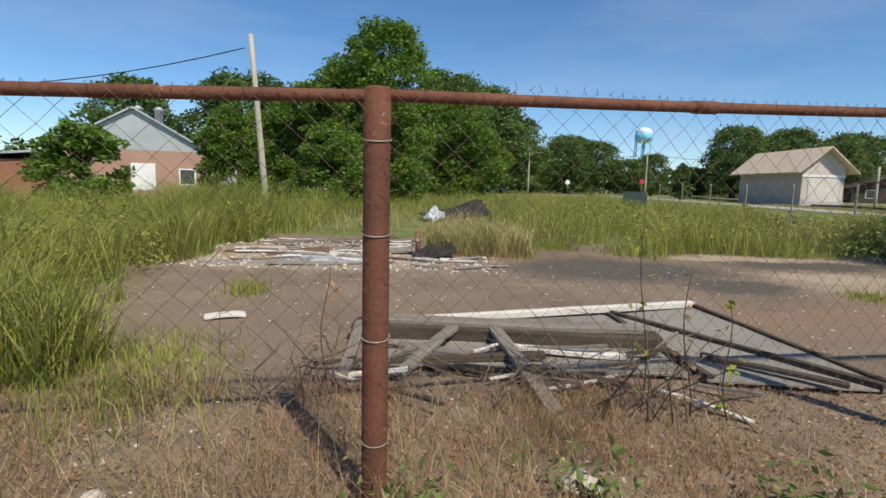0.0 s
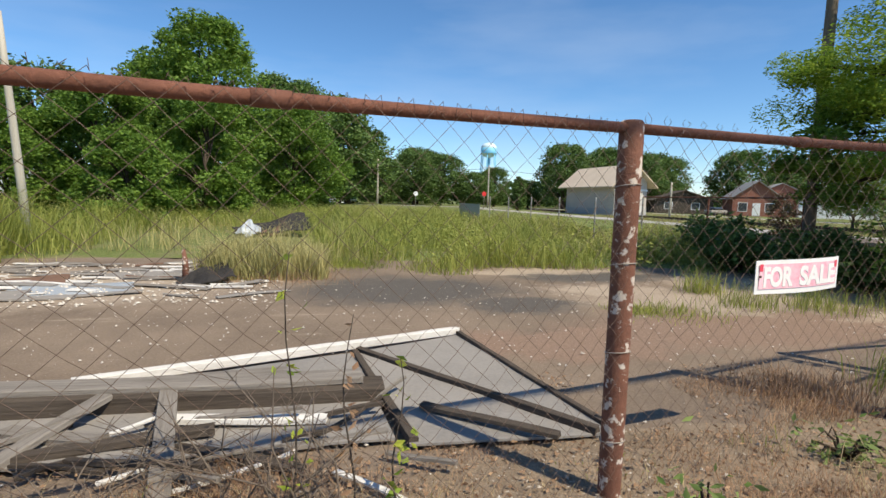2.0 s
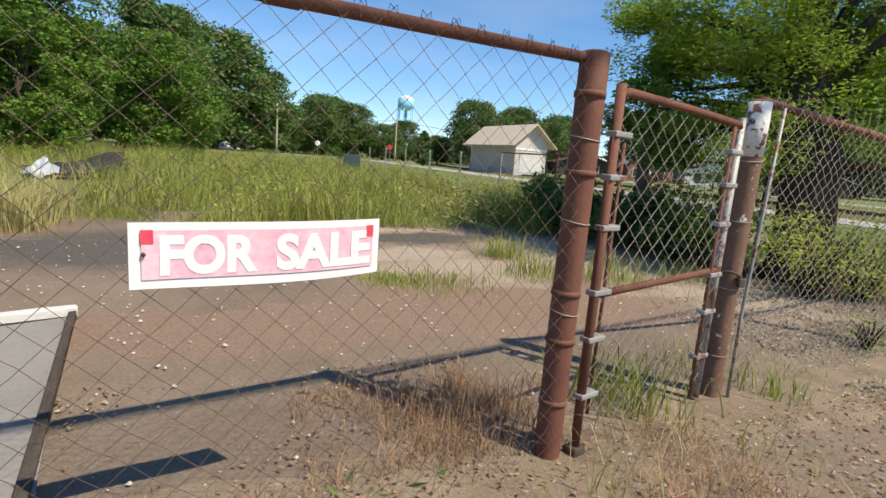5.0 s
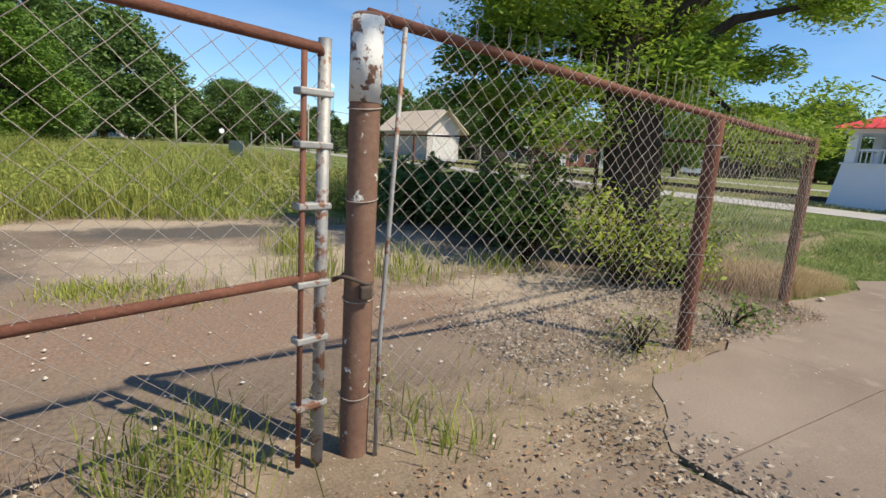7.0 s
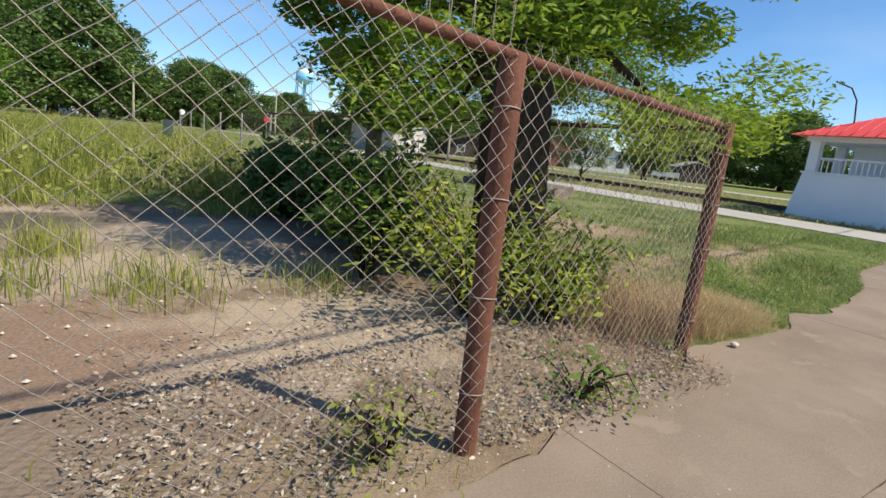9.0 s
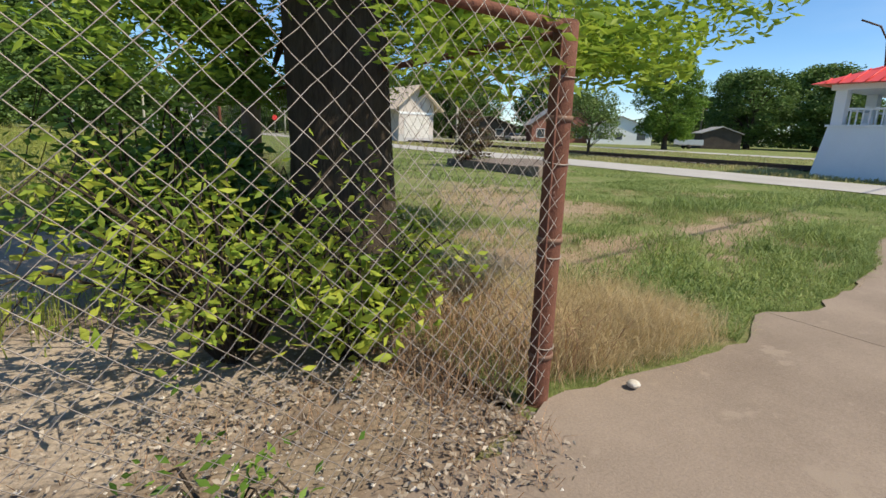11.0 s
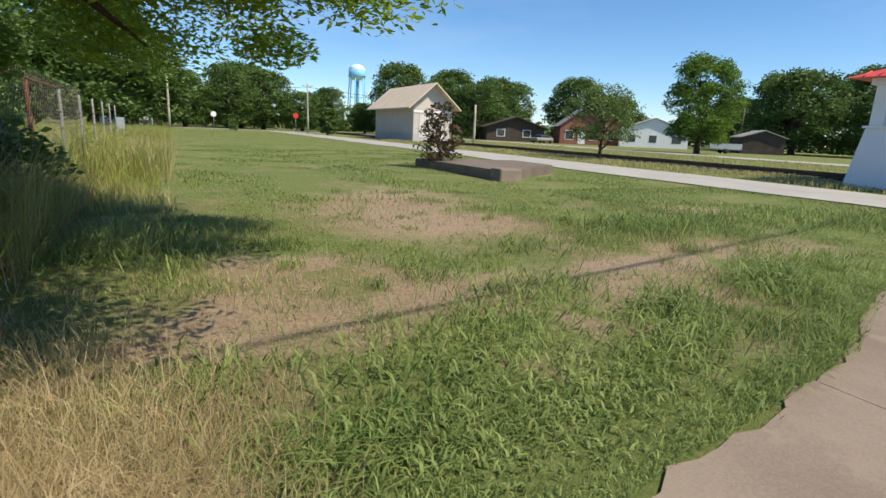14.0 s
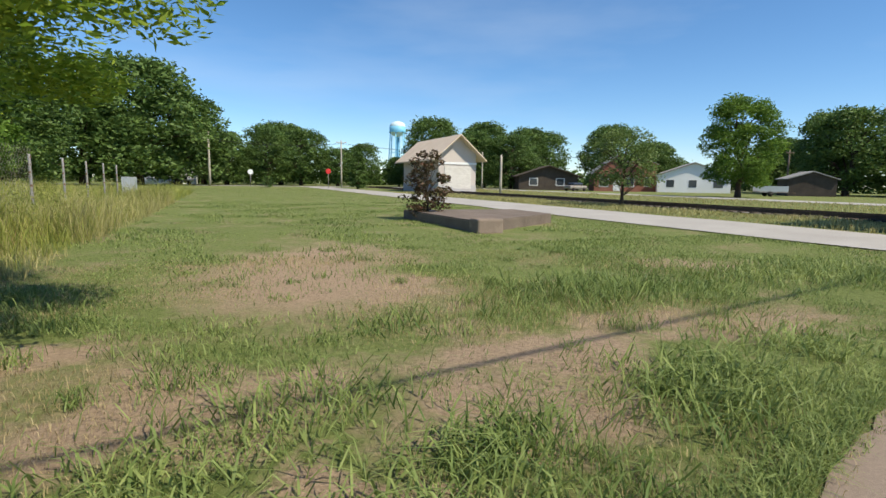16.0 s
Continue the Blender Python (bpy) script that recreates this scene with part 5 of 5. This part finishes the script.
def big_tree():
    """The old tree behind the fence: thick bare trunk, wide low crown drooping over the fence."""
    t = thing("old_tree", pose(12.28, 6.9, 0), "old tree with thick dark bare trunk and drooping crown", "tree")
    rng = np.random.default_rng(77)
    runs = [([Vector((0, 0, -0.1)), Vector((0.01, 0, 0.3)), Vector((0, 0.03, 1.2)), Vector((-0.02, 0.12, 2.2)), Vector((0.1, 0.6, 3.6)), Vector((0.3, 1.2, 6.2))], [0.56, 0.43, 0.385, 0.38, 0.3, 0.12])]
    ends = []
    for i in range(120):
        w = rng.uniform(0, 2 * math.pi)
        r = 3.2 * rng.uniform(0.12, 1.0) ** 0.6
        z = 1.75 + rng.uniform(0, 1) ** 0.9 * (5.0 * math.sqrt(max(0.05, 1 - (r / 3.6) ** 2)))
        ends.append(Vector((0.7 + r * math.cos(w) * (0.7 if math.cos(w) < 0 else 1.0), 1.4 + r * math.sin(w), z)))
    for i in range(22):
        ends.append(Vector((rng.uniform(1.2, 2.7), rng.uniform(0.2, 4.0), rng.uniform(2.3, 4.2))))
    for e in ends[::4]:
        h = min(5.0, max(2.1, e.z * 0.62))
        s = Vector((0.04 + 0.06 * (h - 2.2), 0.12 + 0.3 * (h - 2.2), h))
        mid = s.lerp(e, 0.5) + Vector((0, 0, 0.5))
        runs.append(([s, s.lerp(mid, 0.6) + Vector((0, 0, 0.15)), mid, e], [0.13, 0.09, 0.06, 0.015]))
    part("trunk", tubes("trunk", runs, M_BARK, 10), None, t)
    P, Q = [], []
    for k, e in enumerate(ends):
        n = 900
        cr = rng.uniform(0.45, 0.9)
        q = rng.normal(size=(n, 3))
        q /= np.linalg.norm(q, axis=1)[:, None]
        q *= (rng.uniform(0.15, 1, n) ** 0.6 * cr)[:, None]
        q[:, 2] *= 0.5
        # near, right-hand and high clumps get brighter leaves: sunlight painted into the colour
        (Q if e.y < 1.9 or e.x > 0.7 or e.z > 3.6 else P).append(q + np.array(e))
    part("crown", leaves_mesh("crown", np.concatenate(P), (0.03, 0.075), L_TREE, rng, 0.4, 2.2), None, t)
    part("sunlit_crown", leaves_mesh("sunlit_crown", np.concatenate(Q), (0.02, 0.05), L_TREE_BRIGHT, rng, 0.4, 2.6), None, t, "yellow-green leaves with sunlight painted into their colour")


big_tree()


def vine_bush(x, y, r, h, n, seed, mat, label, low=0.05, stems=26, lo=0.04, hi=0.09):
    """A loose bush of arching stems with leaves along each."""
    t = thing("bush", pose(x, y, 0), label, "bush")
    rng = np.random.default_rng(seed)
    runs, P = [], []
    for i in range(stems):
        w = rng.uniform(0, 2 * math.pi)
        rr, hh = r * rng.uniform(0.3, 1.0), h * rng.uniform(0.45, 1.0)
        d = Vector((math.cos(w), math.sin(w), 0))
        a = d * 0.08 * r
        pts = [a, a + d * rr * 0.35 + Vector((0, 0, hh * 0.7)), a + d * rr * 0.75 + Vector((0, 0, hh)), a + d * rr + Vector((0, 0, hh * rng.uniform(0.5, 0.9)))]
        runs.append((pts, [0.012, 0.009, 0.006, 0.003]))
        for _ in range(n // stems):
            u = rng.uniform(0.15, 1.0) * 2.999
            k = int(u)
            p = pts[k].lerp(pts[k + 1], u - k)
            P.append(np.array(p) + rng.normal(size=3) * 0.10 * np.array((1, 1, 0.8)))
    P = np.array(P)
    P[:, 2] = np.maximum(P[:, 2], low)
    part("branchwork", tubes("branchwork", runs, M_BARK, 4), None, t)
    part("foliage", leaves_mesh("foliage", P, (lo, hi), mat, rng, 0.45, 2.1), None, t)
    return t


vine_bush(11.3, 6.1, 1.05, 1.2, 2000, 1, L_VINE, "yellow-green vine bush growing against the chain-link fence", stems=44, lo=0.02, hi=0.048)
vine_bush(11.9, 5.8, 0.7, 0.8, 950, 2, L_VINE, "yellow-green vine bush growing against the chain-link fence", stems=36, lo=0.03, hi=0.06)
vine_bush(10.9, 7.4, 0.8, 1.6, 1700, 3, L_TREE, "green sapling behind the fence", stems=44, lo=0.03, hi=0.065)
# hedge in the darker leaf tone, which paints in the old tree's shade
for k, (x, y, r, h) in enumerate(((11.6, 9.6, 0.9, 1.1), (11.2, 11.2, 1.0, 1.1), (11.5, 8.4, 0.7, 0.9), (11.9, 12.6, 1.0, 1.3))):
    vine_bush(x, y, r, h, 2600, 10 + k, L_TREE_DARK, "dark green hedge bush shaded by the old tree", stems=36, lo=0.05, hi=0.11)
vine_bush(9.6, 4.5, 0.3, 0.3, 260, 30, L_WEED, "small green weed at the post foot", stems=14, lo=0.012, hi=0.03)
vine_bush(11.0, 4.6, 0.35, 0.3, 220, 31, L_TREE, "small green weed in leaf litter", stems=12, lo=0.015, hi=0.035)
for k, (x, y, r, h) in enumerate(((-0.05, 2.45, 0.13, 0.12), (1.75, 2.5, 0.16, 0.16), (3.2, 3.05, 0.2, 0.22), (4.6, 3.5, 0.22, 0.2), (0.75, 2.6, 0.1, 0.15))):
    vine_bush(x, y, r, h, 160, 40 + k, L_LAWN, "low broad-leaved green weed on gravel", stems=12, lo=0.015, hi=0.04)


def dead_branch_bush(x, y, r, h, seed, label):
    t = thing("dead_branches", pose(x, y, 0), label, "dead shrub")
    rng = np.random.default_rng(seed)
    runs = []
    for i in range(16):
        w = rng.uniform(0, 2 * math.pi)
        d = Vector((math.cos(w), math.sin(w), 0))
        hh, rr = h * rng.uniform(0.4, 1), r * rng.uniform(0.3, 1)
        a = d * 0.25 * rng.uniform(-1, 1) + Vector((rng.normal() * 0.15, rng.normal() * 0.1, 0))
        b = a + d * rr * 0.45 + Vector((rng.normal() * 0.08, 0, hh * 0.5))
        c = a + d * rr + Vector((rng.normal() * 0.15, rng.normal() * 0.1, hh))
        runs.append(([a, b, c], [0.0065, 0.0045, 0.002]))
        for _ in range(4):
            s = b.lerp(c, rng.uniform(0, 0.9))
            runs.append(([s, s + Vector((rng.normal() * 0.12, rng.normal() * 0.12, rng.uniform(-0.02, 0.18)))], [0.002, 0.001]))
    part("branchwork", tubes("branchwork", runs, M_POLE, 4), None, t)


dead_branch_bush(1.5, 3.55, 0.55, 0.75, 1, "tangle of bare dark twigs along the fence")
dead_branch_bush(1.1, 3.75, 0.6, 0.6, 2, "tangle of bare dark twigs along the fence")
dead_branch_bush(0.6, 3.7, 0.5, 0.4, 3, "bare dark twigs over the timber")
dead_branch_bush(-0.75, 3.6, 0.3, 0.6, 4, "bare weed stalk at the fence")
for k, (x, y, h) in enumerate(((1.35, 3.6, 1.25), (1.62, 3.55, 0.95), (-0.75, 3.9, 0.85), (1.85, 3.5, 0.75))):
    t = thing("weed_stalk", pose(x, y, 0), "tall thin weed stalk with a few green leaves", "weed")
    rng_s = np.random.default_rng(60 + k)
    pts = [Vector((0.03 * math.sin(i + k), 0.02 * i, h * i / 6)) for i in range(7)]
    part("stalk", tube("stalk", pts, [0.006 - 0.0006 * i for i in range(7)], M_WOOD_DARK, 5), None, t)
    lv = np.array([(*(pts[i % 7].xy + Vector((rng_s.normal() * 0.04, rng_s.normal() * 0.04))), pts[i % 7].z * rng_s.uniform(0.6, 1)) for i in range(26)])
    part("foliage", leaves_mesh("foliage", lv, (0.025, 0.05), L_VINE if k in (0, 3) else L_BROWN, rng_s), None, t)


# ---- grasses ----
def grass(name, xy, height, width, lean, mat, label, seed, z=0.0):
    rng = np.random.default_rng(seed)
    ob = part(name, blades_mesh(name, xy, height, width, lean, mat, rng, z), None)
    return tagged(ob, label, "grass", kind="stuff")


rg = np.random.default_rng(3)
# tall weeds on the lot's edges
left_weeds = np.concatenate([scatter(rg, 34000, -10, -4.4, 3.8, 15), scatter(rg, 9000, -4.9, -2.5, 3.6, 6.2, 0.8, -0.1, 3), scatter(rg, 16000, -16, -5, 12, 26)])
left_weeds = left_weeds[left_weeds[:, 0] < -2.7 - 0.55 * (left_weeds[:, 1] - 4.2).clip(0, 3.4) + 0.5 * np.sin(left_weeds[:, 1] * 2.1)]
grass("tall_weeds", left_weeds, (0.45, 1.75), (0.006, 0.016), 1.1, L_WEED, "tall green and yellow weeds filling the lot's edge", 1)
back = np.concatenate([scatter(rg, 40000, -6, 13, 13.5, 30, 0.25, -0.25, 7), scatter(rg, 26000, -9, 14, 28, 52), scatter(rg, 9000, 2.4, 12, 11.0, 14.5, 0.6, 0.05, 9)])
back = back[~((back[:, 0] > -4) & (back[:, 0] < 1.6) & (back[:, 1] < 21.8))]
grass("tall_weeds", back, (0.3, 1.3), (0.006, 0.02), 1.0, L_WEED, "tall green weeds at the back of the lot", 2)
grass("dry_weeds", np.concatenate([scatter(rg, 24000, -6, 13, 22, 50, 0.3, 0.0, 17), scatter(rg, 2500, -4, 2, 13, 21, 0.6, 0.15, 18), scatter(rg, 7000, 2, 13, 13, 22, 0.3, 0.0, 19), scatter(rg, 5000, -0.4, 1.8, 10.6, 13)]), (0.3, 1.15), (0.006, 0.018), 0.9, L_WEED_TAN, "dry tan weeds among the green", 3)
tufts = np.concatenate([np.array((x, y)) + rg.normal(size=(n, 2)) * s for x, y, n, s in
                        ((2.4, 12.6, 1500, 0.35), (5.9, 7.5, 700, 0.18), (6.4, 7.3, 500, 0.3), (9.0, 7.3, 330, 0.3), (7.9, 7.6, 260, 0.25), (10.3, 7.2, 200, 0.25), (8.2, 8.8, 300, 0.2), (-2.4, 6.8, 250, 0.15),
                         (7.4, 4.5, 90, 0.2), (8.3, 4.3, 70, 0.25), (9.4, 4.4, 160, 0.2), (6.4, 4.25, 260, 0.2), (-2.3, 4.3, 600, 0.35), (-1.9, 3.3, 260, 0.3), (7.6, 4.05, 60, 0.12))])
grass("grass_tufts", tufts, (0.10, 0.42), (0.005, 0.012), 0.6, L_WEED, "green grass tufts growing through the asphalt", 4)
forb_xy = np.concatenate([scatter(rg, 30000, -5, 13, 13.5, 32, 0.45, 0.12, 51), scatter(rg, 9000, -9, -3.6, 5, 15, 0.7, 0.1, 53), scatter(rg, 5000, 3, 11.5, 11, 14, 0.6, 0.15, 55)])
forb_xy = forb_xy[~((forb_xy[:, 0] > -4) & (forb_xy[:, 0] < 1.6) & (forb_xy[:, 1] < 21.8))]
forb_z = rg.uniform(0.05, 1.0, len(forb_xy)) ** 0.7 * (0.35 + 0.6 * np.abs(np.sin(forb_xy[:, 0] * 0.9 + np.sin(forb_xy[:, 1]))))
tagged(part("leafy_weeds", leaves_mesh("leafy_weeds", np.concatenate([forb_xy, forb_z[:, None]], 1), (0.025, 0.07), L_WEED, rg, 0.5, 2.0)), "broad-leaved green weeds among tall grass", "weeds", kind="stuff")
# dead growth along the fence
dead = np.concatenate([scatter(rg, 34000, -6, 6.5, 1.9, 3.95, 1.2, -0.12, 2), scatter(rg, 9000, 0.4, 3.8, 2.9, 4.1, 1.6, -0.1, 8), scatter(rg, 11000, 0.2, 4.6, 1.9, 3.3, 1.9, -0.08, 14), scatter(rg, 3500, 4.4, 5.6, 3.9, 4.9, 1.5, 0.0, 4), scatter(rg, 3000, 9, 12.4, 4.3, 5.6, 1.4, -0.05, 5)])
grass("dead_weeds", dead, (0.03, 0.25), (0.002, 0.005), 1.5, L_BROWN, "reddish-brown dead weeds along the fence foot", 5)
grass("verge_grass", np.concatenate([scatter(rg, 5000, -6, 7, 1.4, 3.8, 1.1, 0.12, 12), scatter(rg, 5000, -7, -1.5, 2.2, 4.5, 0.9, 0.0, 13)]), (0.06, 0.3), (0.003, 0.008), 0.8, L_WEED, "sparse green grass on the verge", 6)
bush_mid = np.concatenate([np.array((x, y)) + rg.normal(size=(n, 2)) * s for x, y, n, s in ((5.1, 4.5, 700, 0.22), (1.0, 11.0, 1800, 0.5), (5.5, 4.3, 500, 0.2))])
grass("dead_weeds", bush_mid, (0.06, 0.34), (0.002, 0.006), 0.8, L_BROWN, "brown dead weed clump on the lot", 7)
# straw-coloured clump beside the corner post
straw = np.concatenate([np.array((x, y)) + rg.normal(size=(n, 2)) * s for x, y, n, s in
                        ((13.2, 5.3, 4200, 0.24), (13.7, 5.35, 5200, 0.26), (14.1, 5.35, 3600, 0.22), (13.3, 6.0, 2600, 0.35), (14.2, 6.0, 1500, 0.3), (13.5, 6.7, 1500, 0.4))])
straw = straw[straw[:, 1] > 4.85]
grass("straw_grass", straw, (0.08, 0.44), (0.0016, 0.0042), 1.5, L_DRY, "fine straw-coloured dry grass clump at the corner post", 8)
grass("dead_weeds", np.concatenate([scatter(rg, 4200, 12.0, 13.3, 4.95, 7.6), scatter(rg, 3500, 11.9, 13.2, 6, 20)]), (0.1, 0.5), (0.003, 0.007), 1.2, L_BROWN, "brown dead weeds under the side fence", 9)
grass("dry_weeds", np.concatenate([scatter(rg, 9000, 12.0, 14.2, 12, 34, 0.5, -0.2, 71), scatter(rg, 1500, 12.4, 13.1, 9, 14)]), (0.4, 1.1), (0.004, 0.012), 1.0, L_WEED_TAN, "dry yellowish weeds along the side fence", 19)
grass("tall_weeds", np.concatenate([scatter(rg, 7500, 12.0, 14.0, 13, 34), scatter(rg, 500, 12.5, 13.1, 8.5, 12)]), (0.25, 0.95), (0.005, 0.014), 1.1, L_WEED, "tall weeds along the side fence", 10)
# lawn
near = scatter(rg, 85000, 13.2, 23, 5.0, 13, 0.9, 0.06, 31)
edge_y = np.interp(near[:, 0], [13, 14.3, 15.1, 16.7, 17.8, 20.1, 23], [4.8, 4.8, 5.05, 5.05, 5.25, 6.05, 6.4])
near = near[near[:, 1] > edge_y]


def off_bare(xy, keep, seed):
    """Thins places that fall on the bare soil patches."""
    g = np.random.default_rng(seed)
    d = np.min([np.hypot((xy[:, 0] - x) / rx, (xy[:, 1] - y) / ry) for x, y, rx, ry in BARE], axis=0)
    return xy[(d + g.normal(size=len(xy)) * 0.15 > 1.0) | (g.uniform(size=len(xy)) < keep)]


near = off_bare(near[(near[:, 0] > 14.3) | (near[:, 1] > 6.6)], 0.12, 5)
grass("lawn_grass", near, (0.02, 0.10), (0.003, 0.009), 1.7, L_LAWN, "short patchy green lawn grass", 11)
dryn = scatter(rg, 60000, 13.2, 23, 5.0, 13, 0.5, -0.05, 37)
dryn = dryn[dryn[:, 1] > np.interp(dryn[:, 0], [13, 14.3, 15.1, 16.7, 17.8, 20.1, 23], [4.8, 4.8, 5.05, 5.05, 5.25, 6.05, 6.4])]
grass("dry_lawn_grass", dryn, (0.02, 0.08), (0.002, 0.006), 1.0, L_LAWN_DRY, "dry trampled lawn grass", 12)
farl = off_bare(np.concatenate([scatter(rg, 80000, 13, 28.4, 12, 34, 0.5, -0.05, 41), scatter(rg, 26000, 13, 28, 32, 80), scatter(rg, 26000, 22, 28.4, 4, 14, 0.3, -0.25, 43)]), 0.2, 7)
grass("lawn_grass", farl, (0.03, 0.11), (0.008, 0.02), 1.6, L_LAWN, "mown green lawn stretching to the road", 13)
verge = np.concatenate([scatter(rg, 22000, 33.2, 38.6, 0, 60), scatter(rg, 30000, 43, 60, 0, 90)])
grass("lawn_grass", verge, (0.05, 0.25), (0.015, 0.04), 0.8, L_WEED_TAN, "dry grass verge along the railway", 14)
clumps = np.concatenate([np.array((x, y)) + rg.normal(size=(n, 2)) * np.array((s, s * 0.7)) for x, y, n, s in
                         ((14.6, 5.55, 900, 0.22), (15.0, 5.6, 1500, 0.24), (15.6, 5.5, 1700, 0.28), (16.2, 5.6, 1700, 0.28), (15.6, 6.1, 1400, 0.35), (16.8, 5.8, 900, 0.25), (19.4, 6.7, 1300, 0.3),
                          (19.0, 6.35, 700, 0.25), (17.3, 6.1, 900, 0.3), (17.7, 6.45, 800, 0.2), (16.9, 7.2, 900, 0.35), (16.2, 6.6, 1000, 0.35), (14.4, 6.4, 500, 0.25), (20.4, 9.1, 1500, 0.6), (21.8, 9.4, 1800, 0.7),
                          (23.2, 9.3, 1800, 0.7), (24.8, 9.2, 1500, 0.8), (19.2, 11.5, 600, 0.5), (21.8, 19.8, 400, 0.4), (13.7, 9.5, 1100, 0.5), (14.3, 10.5, 800, 0.5), (17.9, 8.7, 350, 0.3), (20.8, 7.0, 600, 0.35))])
clumps = clumps[clumps[:, 1] > np.interp(clumps[:, 0], [13, 14.3, 15.1, 16.7, 17.8, 20.1, 23], [4.9, 4.9, 5.15, 5.15, 5.35, 6.1, 6.5])]
grass("grass_clumps", clumps[::2], (0.07, 0.33), (0.005, 0.017), 1.9, L_LAWN, "taller coarse green grass clumps by the pavement", 15)

small = [rg.normal(size=(int(rg.uniform(30, 110)), 2)) * rg.uniform(0.05, 0.2) + np.array((rg.uniform(14, 23), rg.uniform(5.6, 14))) for _ in range(230)]
small = off_bare(np.concatenate(small), 0.6, 6)
small = small[small[:, 1] > np.interp(small[:, 0], [13, 14.3, 15.1, 16.7, 17.8, 20.1, 23], [4.9, 4.9, 5.15, 5.15, 5.35, 6.1, 6.5])]
grass("grass_clumps", small, (0.04, 0.17), (0.004, 0.011), 1.6, L_LAWN, "small uneven green grass tufts in the lawn", 16)


def litter(name, xy, mat, label, size, seed, lift=0.02):
    rng = np.random.default_rng(seed)
    z = 0.024 + rng.uniform(0, lift, len(xy))
    ob = part(name, leaves_mesh(name, np.concatenate([xy, z[:, None]], 1), size, mat, rng, 0.25, 1.8))
    return tagged(ob, label, "leaf litter", kind="stuff")


litter("leaf_litter", np.concatenate([scatter(rg, 12000, -6, 8.4, 1.3, 3.9), scatter(rg, 4000, -1, 6, 3.8, 5.2, 0.9, 0.05, 61)]), L_BROWN, "brown dead leaves and stalks on the verge", (0.008, 0.024), 21)
litter("leaf_litter", np.concatenate([scatter(rg, 6000, 8.4, 12.4, 4.35, 5.7, 1.3, -0.05, 63), scatter(rg, 5000, -6, 8.4, 1.3, 3.8, 1.2, 0.1, 64), scatter(rg, 3000, 8.5, 12.4, 4.3, 6.2), np.stack([8.5 + rg.normal(size=1600) * 0.22, rg.uniform(1.5, 4.0, 1600)], 1)]), L_LITTER, "pale dry leaves heaped at the fence foot", (0.008, 0.026), 22, 0.04)
grass("dry_stalks", scatter(rg, 5200, -5, 6.4, 1.7, 3.7, 1.0, -0.1, 66), (0.1, 0.42), (0.0025, 0.005), 1.5, L_DRY, "bent straw-coloured stalks on the verge", 23)

fx = rg.uniform(14.3, 21, 8000)
fy = np.interp(fx, [13, 14.3, 15.1, 15.5, 16, 16.7, 17.8, 18.9, 20.1, 22], [4.82, 4.8, 5.12, 4.9, 5.0, 5.1, 5.3, 5.7, 6.1, 6.3]) + 0.03 + np.abs(rg.normal(size=len(fx))) * 0.13
grass("lawn_fringe", np.stack([fx, fy], 1), (0.03, 0.2), (0.003, 0.009), 1.8, L_LAWN, "ragged grass fringe over the pavement edge", 17)
